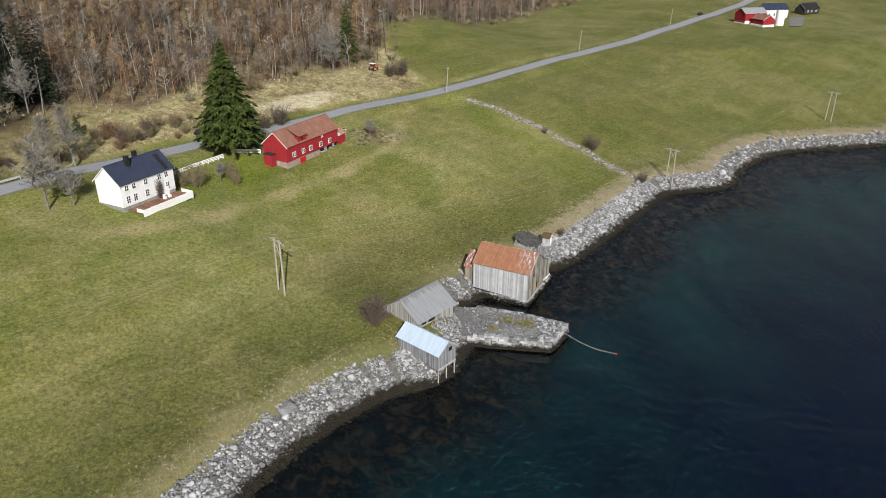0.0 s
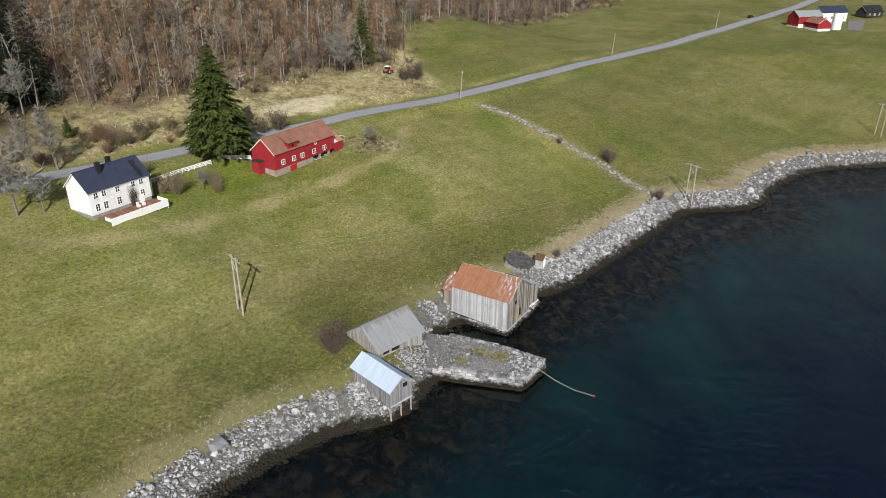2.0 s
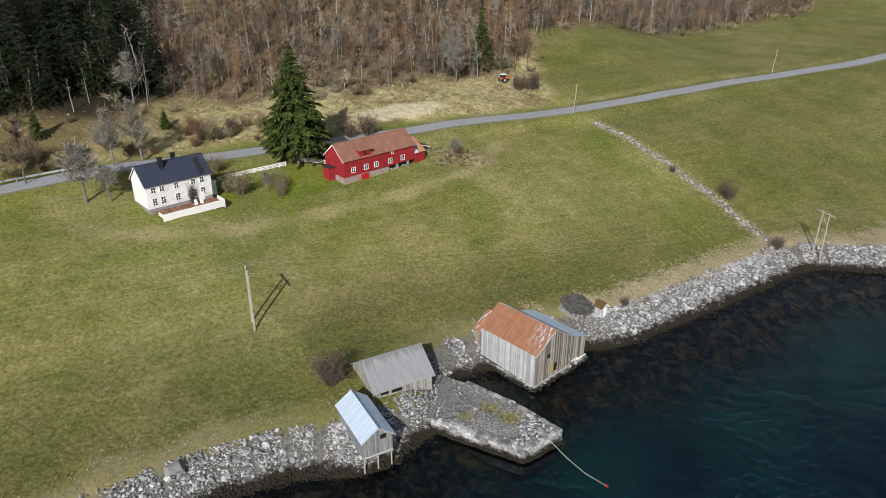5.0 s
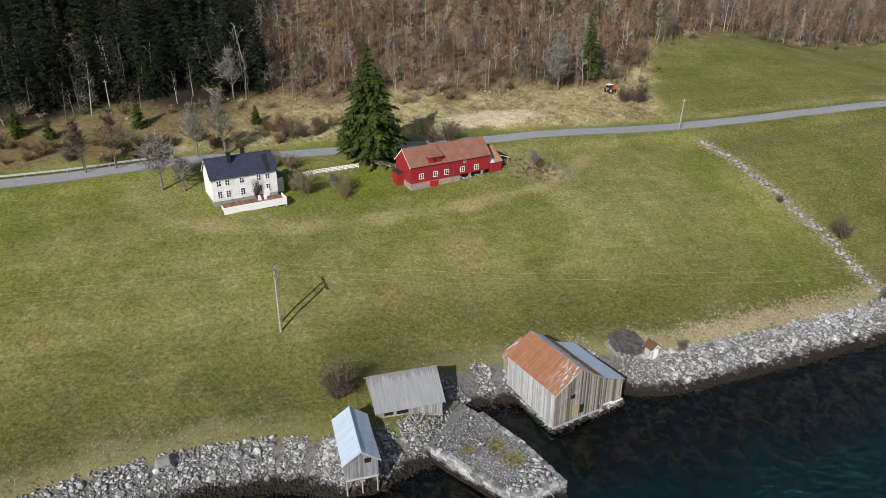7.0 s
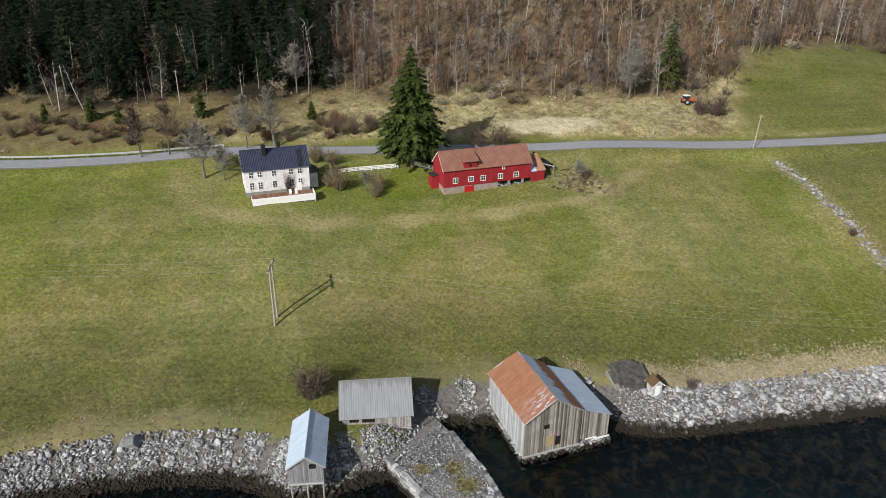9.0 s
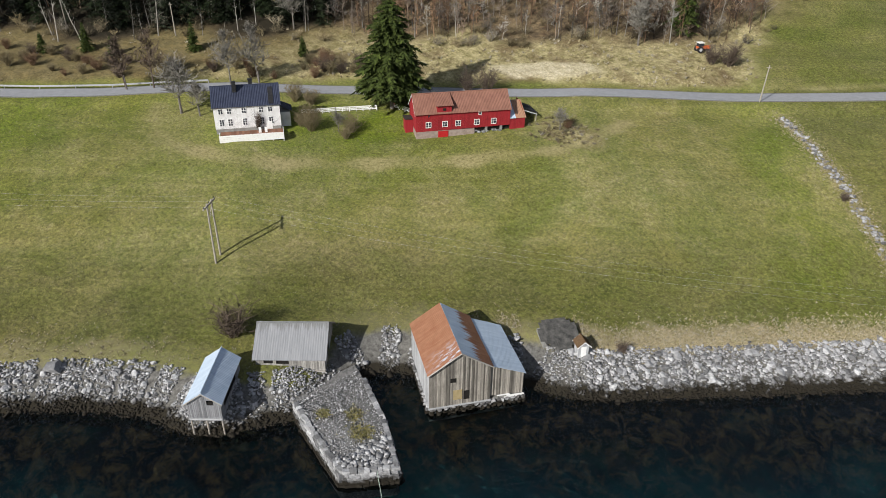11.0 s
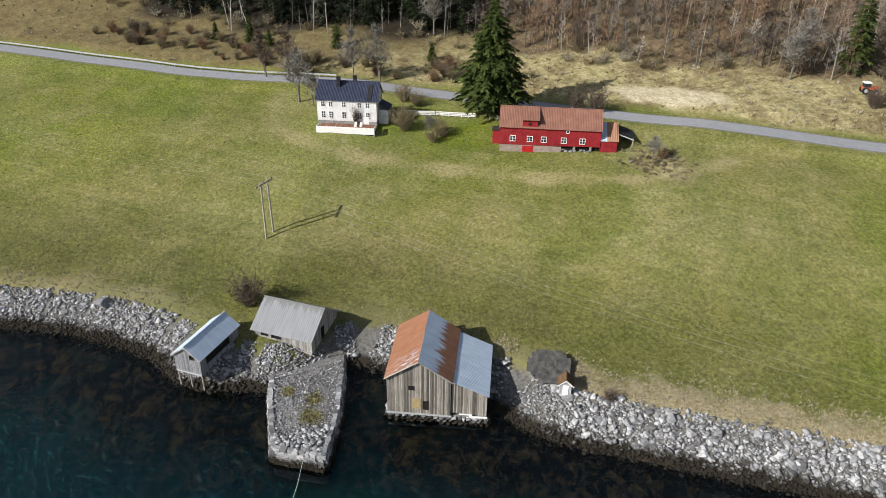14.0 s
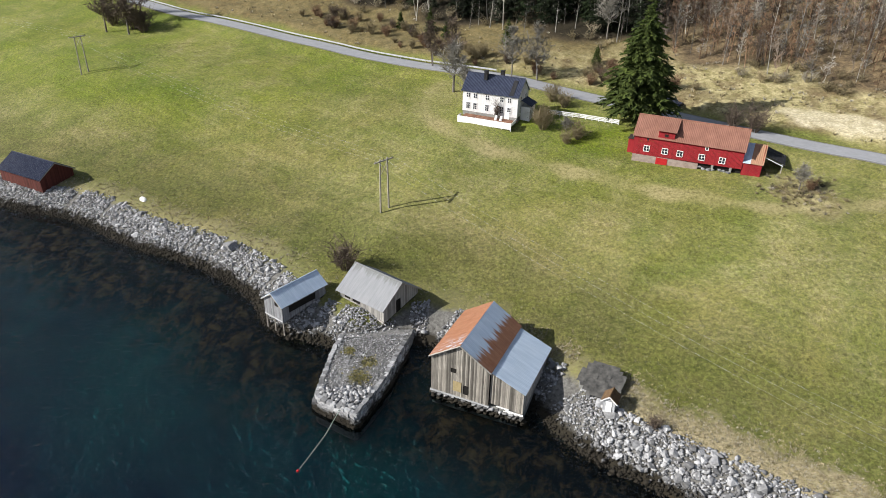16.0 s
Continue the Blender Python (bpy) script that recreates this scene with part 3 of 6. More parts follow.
def natural(x, y):
    d = to_line(x, y, SHORE_LINE)[0]
    east = ramp(0.6 * x + 0.8 * y, 190, 280)
    h = (1 - east) * np.interp(d, *TABLE) + east * np.interp(d, *TABLE_EAST)
    wave = 0.25 * np.sin(x * 0.11 + 1.3) * np.sin(y * 0.09) + 0.12 * np.sin(x * 0.31 - y * 0.23)
    heap = 0.9 * np.exp(-((x + 3.5) ** 2 + (y - 84.8) ** 2) / 14) * np.clip(d / 1.5, 0, 1)
    heap = heap + 0.7 * np.exp(-((x + 53.5) ** 2 + (y - 117) ** 2) / 110)
    return h + heap + wave * np.clip((d - 8) / 15, 0, 1), d


def ground_z(x, y):
    """The height of the ground, with the road's bed cut into the slope."""
    x, y = np.asarray(x, float), np.asarray(y, float)
    h, d = natural(x, y)
    rd, nx, ny = to_line(x, y, ROAD_LINE)
    bed = natural(nx, ny)[0]
    k = 1 - ramp(np.abs(rd), 3.2, 8.5)
    return h * (1 - k) + bed * k


def zat(x, y):
    return float(ground_z(np.array([x]), np.array([y]))[0])

# ---- ground, water, road ----
def grid_mesh(name, xs, ys, material):
    X, Y = np.meshgrid(xs, ys)
    Z = ground_z(X.ravel(), Y.ravel())
    n, k = len(xs), len(ys)
    idx = np.arange(n * k).reshape(k, n)
    quads = np.stack([idx[:-1, :-1], idx[:-1, 1:], idx[1:, 1:], idx[1:, :-1]], -1).reshape(-1, 4)
    me = bpy.data.meshes.new(name)
    me.from_pydata(np.stack([X.ravel(), Y.ravel(), Z], 1).tolist(), [], quads.tolist())
    me.polygons.foreach_set("use_smooth", [True] * len(me.polygons))
    me.materials.append(material)
    x, y = X.ravel(), Y.ravel()
    d = to_line(x, y, SHORE_LINE)[0]
    rd = to_line(x, y, ROAD_LINE)[0]
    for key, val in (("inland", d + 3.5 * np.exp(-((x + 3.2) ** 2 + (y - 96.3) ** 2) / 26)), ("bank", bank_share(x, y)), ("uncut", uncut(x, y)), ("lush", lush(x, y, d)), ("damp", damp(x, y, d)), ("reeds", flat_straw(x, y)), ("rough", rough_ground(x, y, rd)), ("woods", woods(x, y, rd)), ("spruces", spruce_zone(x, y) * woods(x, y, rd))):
        at = me.attributes.new(key, "FLOAT", "POINT")
        at.data.foreach_set("value", val.astype(np.float32))
    return new(name, me)


def rough_ground(x, y, rd):
    """Uncut ground above the road, up to the eastern hayfield."""
    wob = 3 * np.sin(x * 0.21) + 2 * np.sin(y * 0.37 + x * 0.1)
    east = ramp(x + 0.35 * (y - 200) + wob * 0.5, -8, -1)
    scrub = 1 - ramp(np.hypot((x + 20) / 9, (y - 165.5) / 6) + 0.06 * wob, 0.6, 1.1)
    return np.maximum(ramp(rd + wob * 0.2, 4, 7) * (1 - east * ramp(rd, 3, 8)), 0.85 * scrub)


EDGE = [(-260, -40), (-180, 60), (-128, 92), (-104, 132), (-90, 156), (-57, 188), (-34, 212), (-18, 236), (-24, 256), (4, 318), (40, 362), (90, 440), (200, 620)]
EDGE_LINE = rounded(EDGE, 2)


def woods(x, y, rd):
    d = to_line(x, y, EDGE_LINE)[0]
    return ramp(d + 3 * np.sin(x * 0.3) + 2 * np.sin(y * 0.23), -2, 7)


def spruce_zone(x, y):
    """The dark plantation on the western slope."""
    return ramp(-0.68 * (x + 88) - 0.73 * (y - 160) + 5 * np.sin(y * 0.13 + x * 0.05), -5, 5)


UNCUT = rounded([(-78, 110), (-71, 106), (-60, 105), (-46.5, 113.5), (-38.5, 127.5), (-25.5, 144), (-17, 157), (-13.8, 166), (-14, 177)], 2)


def uncut(x, y):
    """A pale strip of uncut grass below the garden and the barn."""
    d = np.abs(to_line(x, y, UNCUT)[0])
    return (1 - ramp(d + 0.5 * np.sin(x * 0.6) + 0.4 * np.sin(y * 0.9), 0.6, 2.4)) * (0.62 + 0.25 * np.sin(x * 0.23 + y * 0.31))


def lush(x, y, d):
    """Where the grass grows rich and green."""
    garden = 1 - ramp(np.hypot((0.5 * (x + 52) + 0.866 * (y - 131)) / 24, (0.866 * (x + 52) - 0.5 * (y - 131)) / 11), 0.65, 1.1)
    west = 0.8 * (1 - ramp(x + 0.3 * y, -62, -30)) * ramp(d, 26, 45)
    wall = 0.7 * np.exp(-((0.73 * (x - 22) + 0.68 * (y - 180)) / 7) ** 2)
    return np.clip(np.maximum.reduce([garden, west, wall]), 0, 1)


def damp(x, y, d):
    """Duller, darker growth on the low ground by the shore and in the eastern field."""
    band = ramp(d, 7, 12) * (1 - ramp(d, 19, 34)) * (0.75 - 0.35 * ramp(x, 10, 30))
    behind = 0.8 * np.exp(-((x + 4) ** 2 + (y - 108) ** 2) / 220)
    east = 0.5 * ramp(0.68 * x + 0.73 * y, 152, 158)
    return np.clip(np.maximum.reduce([band, behind, east]), 0, 1)


def flat_straw(x, y):
    """A flattened pale stand of dead grass above the road."""
    u, v = 0.67 * (x + 41) + 0.74 * (y - 185), -0.74 * (x + 41) + 0.67 * (y - 185)
    return 1 - ramp(np.hypot(u / 14, v / 4.5) + 0.08 * np.sin(x * 0.9) + 0.06 * np.sin(y * 1.3), 0.75, 1.05)


def bank_share(x, y):
    """How far dry grass takes over the top of the shore: most east of the boathouse."""
    near = np.exp(-((x + 4) ** 2 + (y - 96) ** 2) / 260)
    return (0.4 + 0.6 * ramp(x, 12, 22)) * (1 - 0.8 * near)


def steps(near0, near1, fine, far0, far1):
    a = list(np.arange(near0, near1 + 0.1, fine))
    s, v = fine, near1
    while v < far1:
        s *= 1.12
        v += s
        a.append(v)
    s, v = fine, near0
    while v > far0:
        s *= 1.12
        v -= s
        a.insert(0, v)
    return np.array(a)


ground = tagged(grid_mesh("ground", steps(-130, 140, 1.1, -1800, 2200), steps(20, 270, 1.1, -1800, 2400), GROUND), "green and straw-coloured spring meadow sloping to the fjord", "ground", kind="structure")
water = mesh_object("water", [(-2500, -2500, 0), (2600, -2500, 0), (2600, 2600, 0), (-2500, 2600, 0)], [(0, 1, 2, 3)], WATER)
tagged(water, "dark blue-green rippled fjord water", "water", kind="structure")


def ribbon(name, line, offset0, offset1, lift, material, thick=0.0):
    """A strip that follows a plan line between two side offsets."""
    p = np.array(line)
    fine = [p[0]]
    for a, b in zip(p[:-1], p[1:]):
        k = max(1, int(np.hypot(*(b - a)) / 2.5))
        fine += [a + (b - a) * (i + 1) / k for i in range(k)]
    p = np.array(fine)
    t = np.gradient(p, axis=0)
    t /= np.linalg.norm(t, axis=1)[:, None]
    left = np.stack([-t[:, 1], t[:, 0]], 1)
    z = ground_z(p[:, 0], p[:, 1]) + lift + 0.005 * np.clip(p[:, 1] - 270, 0, 120) + 0.005 * np.clip(-135 - p[:, 0], 0, 80)
    verts, faces = [], []
    offs = np.linspace(offset0, offset1, 4)
    for o in offs:
        q = p + left * o
        verts += [(float(a), float(b), float(c)) for (a, b), c in zip(q, z)]
    n = len(p)
    for k in range(3):
        for i in range(n - 1):
            a = k * n + i
            faces.append((a, a + 1, a + n + 1, a + n))
    base = len(verts)
    for o in (offset0, offset1):
        q = p + left * o
        verts += [(float(a), float(b), float(c) - 0.35) for (a, b), c in zip(q, z)]
    for i in range(n - 1):
        faces.append((base + i, base + i + 1, i + 1, i))
        faces.append((3 * n + i, 3 * n + i + 1, base + n + i + 1, base + n + i))
    return mesh_object(name, verts, faces, material)


ROAD_BIT = [q for q in ROAD_LINE if -300 < q[0] < 330]
tagged(ribbon("road", ROAD_BIT, -2.5, 2.5, 0.1, ASPHALT), "pale grey worn asphalt country road", "road", kind="structure")
tagged(ribbon("road_verge", ROAD_BIT, -3.1, 3.1, 0.04, GRAVEL), "grey gravel verge under the road's edges", "road verge", kind="structure")

# ---- stones ----
def stone_mesh(seed, flat=0.75, fine=1):
    rnd = random.Random(seed)
    bm = bmesh.new()
    for i in range(15 if fine else 9):
        q = Vector((rnd.gauss(0, 1), rnd.gauss(0, 1), rnd.gauss(0, 1))).normalized()
        # broken rock: corners pulled towards a box
        top = max(abs(c) for c in q)
        q = q * (0.62 + 0.38 / top) * rnd.uniform(0.85, 1.1)
        bm.verts.new((q.x, q.y, q.z * flat))
    bmesh.ops.convex_hull(bm, input=bm.verts[:])
    bmesh.ops.delete(bm, geom=[v for v in bm.verts if not v.link_faces], context="VERTS")
    me = bpy.data.meshes.new("stone")
    bm.to_mesh(me)
    bm.free()
    me.materials.append(STONE_PIECE)
    return me


def block_mesh(seed):
    """A roughly squared stone, one unit across."""
    rnd = random.Random(seed)
    bm = bmesh.new()
    for x in (-1, 1):
        for y in (-1, 1):
            for z in (-1, 1):
                for k in range(2):
                    cut = [rnd.uniform(0.36, 0.5) for _ in range(3)]
                    bm.verts.new((x * cut[0], y * cut[1], z * cut[2]))
    bmesh.ops.convex_hull(bm, input=bm.verts[:])
    bmesh.ops.delete(bm, geom=[v for v in bm.verts if not v.link_faces], context="VERTS")
    me = bpy.data.meshes.new("block")
    bm.to_mesh(me)
    bm.free()
    me.materials.append(STONE_PIECE)
    return me


BLOCKS = [block_mesh(160 + i) for i in range(8)]
STONES = [stone_mesh(100 + i) for i in range(10)]
PEBBLES = [stone_mesh(130 + i, 0.8, 0) for i in range(4)]


def stone_piece(rnd, parent, name="stone"):
    ob = new(name, rnd.choice(STONES))
    ob.parent = parent
    return ob


def joined_copies(name, templates, places, material, smooth=False):
    """One mesh from many placed copies of template meshes: places are (template index, 4x4 matrix)."""
    vs, fs, base = [], [], 0
    data = []
    for me in templates:
        v = np.empty(len(me.vertices) * 3)
        me.vertices.foreach_get("co", v)
        me.calc_loop_triangles()
        f = np.empty(len(me.loop_triangles) * 3, dtype=np.int32)
        me.loop_triangles.foreach_get("vertices", f)
        data.append((np.c_[v.reshape(-1, 3), np.ones(len(me.vertices))], f.reshape(-1, 3)))
    r = np.random.RandomState(len(places))
    for k, m in places:
        v, f = data[k]
        vs.append((v @ np.array(m).T)[:, :3])
        fs.append(f + base)
        base += len(v)
    V, T = np.concatenate(vs), np.concatenate(fs)
    me = bpy.data.meshes.new(name)
    me.vertices.add(len(V))
    me.vertices.foreach_set("co", V.ravel())
    me.loops.add(T.size)
    me.loops.foreach_set("vertex_index", T.ravel().astype(np.int32))
    me.polygons.add(len(T))
    me.polygons.foreach_set("loop_start", np.arange(0, T.size, 3, dtype=np.int32))
    me.polygons.foreach_set("loop_total", np.full(len(T), 3, dtype=np.int32))
    counts = [len(v) for v in vs]
    for key, low in (("tone", -1.0), ("hue", 0.0)):
        at = me.attributes.new(key, "FLOAT", "POINT")
        at.data.foreach_set("value", np.repeat(r.uniform(low, 1.0, len(vs)), counts).astype(np.float32))
    me.update(calc_edges=True)
    me.validate()
    me.materials.append(material)
    return new(name, me)


# ---- boathouse ----
def heading(ax, ay):
    return math.degrees(math.atan2(ay, ax))


def boathouse():
    # x along the sea gable's width, y inland
    t = thing("boathouse", pose(12.7, 105.0, 0, 0, 0, heading(0.457, 0.889)), "large weathered board boathouse with rusted corrugated roof and zinc lean-to", "boathouse")
    t["trim"] = 0
    W, L, eave, ridge, lean, foot = 7.74, 10.6, 6.4, 8.95, 4.3, 1.0
    lerp = lambda a, b: (lambda u: a + (b - a) * u)
    peak = lambda u: eave + (ridge - eave) * (1 - abs(2 * u - 1))
    board_parts("sea_wall", board_wall((0, 0), (W, 0), lerp(foot, foot), peak, 0.19, seed=11, gaps=((0.33, 0.45, 4.55, 5.25), (0.56, 0.66, 1.7, 3.1))), boxes((0.1, 0.06, foot, W - 0.1, 0.1, eave)), BROWN_PIECE, t, "brown-grey upright boards with two small openings")
    board_parts("side_wall", board_wall((0, L), (0, 0), lerp(1.5, foot), lerp(eave, eave), 0.2, seed=12), boxes((0.06, 0.1, 1.5, 0.1, L - 0.1, eave)), SILVER_PIECE, t, "silver-grey upright boards")
    part("land_wall", board_wall((W, L), (0, L), lerp(2.0, 1.5), peak, 0.2, seed=13), GREY_BOARDS, t)
    part("inner_dark", boxes((0.12, 0.15, 0.9, W - 0.12, L - 0.15, eave - 0.1)), DARK_VOID, t)
    low = lambda u: eave - 0.35 - 1.75 * u
    board_parts("lean_to_wall", board_wall((W + 0.05, 0.25), (W + lean, 0.25), lerp(1.45, 1.2), low, 0.19, seed=14), boxes((W + 0.1, 0.31, 1.5, W + lean - 0.1, 0.34, 4.0)), BROWN_PIECE, t)
    part("lean_to_side", board_wall((W + lean, 0.25), (W + lean, L - 0.3), lerp(1.2, 2.2), lerp(4.3, 4.3), 0.2, seed=15), GREY_BOARDS, t)
    part("lean_to_back", board_wall((W + lean, L - 0.3), (W + 0.05, L - 0.3), lerp(2.2, 2.0), lambda u: 4.3 + 1.75 * u, 0.2, seed=16), GREY_BOARDS, t)
    part("plank_step", boxes((W + 1.9, 0.05, 0.75, W + lean + 0.1, 0.2, 0.95), (W + 2.2, 0.0, 1.05, W + lean + 0.15, 0.14, 1.22), (W + 1.0, 0.05, 1.3, W + 2.6, 0.18, 1.42)), WHITE_BOARDS, t, "pale loose planks nailed under the lean-to")
    part("sill_beam", boxes((-0.1, -0.12, 0.92, W + 0.1, 0.05, 1.12)), SILVER_BOARDS, t, "pale weathered sill beam")
    part("hatch", boxes((3.0, -0.07, 1.9, 4.1, -0.02, 3.4)), simple("ochre_boards", (0.3, 0.24, 0.12), (0.4, 0.32, 0.18), 3), t, "ochre-stained board hatch")
    k = (ridge - eave) / (W / 2)
    over = 0.25
    run = W / 2 + over
    # slopes: x runs along the ridge, y down
    for s, mat in ((-1, RUST_WEST), (1, RUST_EAST)):
        down, along = Vector((s, 0, -k)), Vector((0, 1, 0))
        if along.cross(down).z < 0:
            m, _ = slope_frame((W / 2, L + 0.2, ridge + 0.1), (0, -1, 0), down)
        else:
            m, _ = slope_frame((W / 2, -0.3, ridge + 0.1), (0, 1, 0), down)
        sheet_roof("roof", t, m, L + 0.5, math.hypot(run, run * k), mat, 0.012, 0.25, label="rust-red corrugated sheeting" if s < 0 else "zinc corrugated sheeting rusted along its lower half")
    down = Vector((1, 0, -0.42))
    m, _ = slope_frame((W + 0.02, 0.0, eave - 0.12), (0, 1, 0), down)
    if m.to_3x3().col[2].z < 0:
        m, _ = slope_frame((W + 0.02, L - 0.1, eave - 0.12), (0, -1, 0), down)
    sheet_roof("lean_to_roof", t, m, L - 0.1, 4.95, RUST_LEAN, 0.009, 0.25, label="pale zinc corrugated sheeting")
    for s in (-1, 1):
        bm = bmesh.new()
        rod(bm, (W / 2, -0.3, ridge + 0.05), (W / 2 + s * run, -0.3, ridge - k * run + 0.02), 0.09, 0.09, 4)
        part("bargeboard", bm, GREY_BOARDS, t)
    # porch on the land side
    part("porch_wall", board_wall((0.7, L + 2.0), (0.7, L), lerp(2.4, 1.6), lerp(5.0, 5.0), 0.2, seed=17), BROWN_BOARDS, t)
    part("porch_wall", board_wall((3.6, L + 2.0), (0.7, L + 2.0), lerp(2.4, 2.4), lambda u: 6.9 - 1.9 * u, 0.2, seed=18), BROWN_BOARDS, t)
    m, _ = slope_frame((3.7, L + 2.2, 7.05), (0, -1, 0), (-1, 0, -0.66))
    sheet_roof("porch_roof", t, m, 2.15, 3.9, RUST_WEST, 0.035, 0.25)
    # rubble footing at the water
    rnd = random.Random(5)
    bm = bmesh.new()
    box(bm, 0.05, 0.2, -1.2, W + lean - 0.1, L - 0.4, 0.95)
    part("footing", bm, GREY_FOUNDATION, t)
    for row in range(4):
        x = 0.0
        while x < W + lean:
            w = rnd.uniform(0.45, 0.95)
            s = stone_piece(rnd, t, "stone")
            s.matrix_local = pose(x + w / 2, rnd.uniform(-0.15, 0.15), -0.15 + row * 0.33, rnd.uniform(-9, 9), rnd.uniform(-9, 9), rnd.uniform(-20, 20)) @ Matrix.Diagonal((w * 0.56, 0.45, rnd.uniform(0.2, 0.27), 1))
            x += w
        y = 0.6
        while y < L:
            w = rnd.uniform(0.5, 1.0)
            s = stone_piece(rnd, t, "stone")
            s.matrix_local = pose(rnd.uniform(-0.1, 0.1), y, -0.1 + row * 0.36, 0, 0, rnd.uniform(70, 110)) @ Matrix.Diagonal((w * 0.55, 0.4, 0.25, 1))
            y += w
    return t



boathouse()


def grey_shed():
    # x along the ridge, -y towards the sea
    t = thing("grey_shed", pose(-6.15, 97.75, 0, 0, 0, heading(0.652, 0.758)), "low grey board shed with a pale fibre-cement roof", "shed")
    t["trim"] = 0
    gable_walls(t, -4.4, 4.4, 3.7, (2.2, 2.0, 3.6, 3.8), 4.55, 7.05, (GREY_PIECE,) * 4, 0.2, pieces=True,
                gaps={0: ((0.3, 0.47, 3.2, 3.95), (0.12, 0.24, 3.3, 4.1)), 1: ((0.35, 0.5, 2.3, 4.6),)}, seed=31)
    part("inner_dark", boxes((-4.2, -3.5, 1.6, 4.2, 3.5, 4.4)), DARK_VOID, t)
    roof_pair(t, -4.7, 4.7, 3.7, 4.5, 7.05, 0.55, (FIBRE_CEMENT, FIBRE_CEMENT), 0.012, 0.3)
    part("sill_beam", boxes((-4.4, -3.82, 2.0, 4.4, -3.66, 2.25)), GREY_BOARDS, t)
    return t


def boat_shed():
    # x inland along the ridge, y across
    t = thing("boat_shed", pose(-1.55, 83.1, 0, 0, 0, heading(-0.753, 0.657)), "narrow grey board boat shed with a pale zinc roof", "boat shed")
    t["trim"] = 0
    # gable at x = 0 faces the sea
    gable_walls(t, 0.0, 8.1, 1.95, (2.3, 3.4, 3.4, 2.3), 5.1, 6.5, (BLUE_GREY_PIECE,) * 4, 0.2, pieces=True,
                gaps={3: ((0.62, 0.78, 4.6, 5.3),), 0: ((0.15, 0.75, 3.5, 4.6),)}, seed=41)
    part("inner_dark", boxes((0.15, -1.8, 2.8, 7.9, 1.8, 4.95)), DARK_VOID, t)
    roof_pair(t, -0.3, 8.4, 1.95, 5.1, 6.5, 0.3, (BLUE_ZINC, BLUE_ZINC), 0.01, 0.25)
    part("floor_beam", boxes((-0.1, -1.9, 2.45, 0.15, 1.9, 2.65), (2.5, -1.9, 2.7, 2.7, 1.9, 2.9)), SILVER_BOARDS, t)
    for x, y in ((0.1, -1.8), (0.1, 1.8), (0.1, 0), (3, -1.8), (3, 1.8)):
        bm = bmesh.new()
        rod(bm, (x, y, -0.6), (x, y, 2.7), 0.11, 0.1)
        part("post", bm, POLE_WOOD, t)
    return t


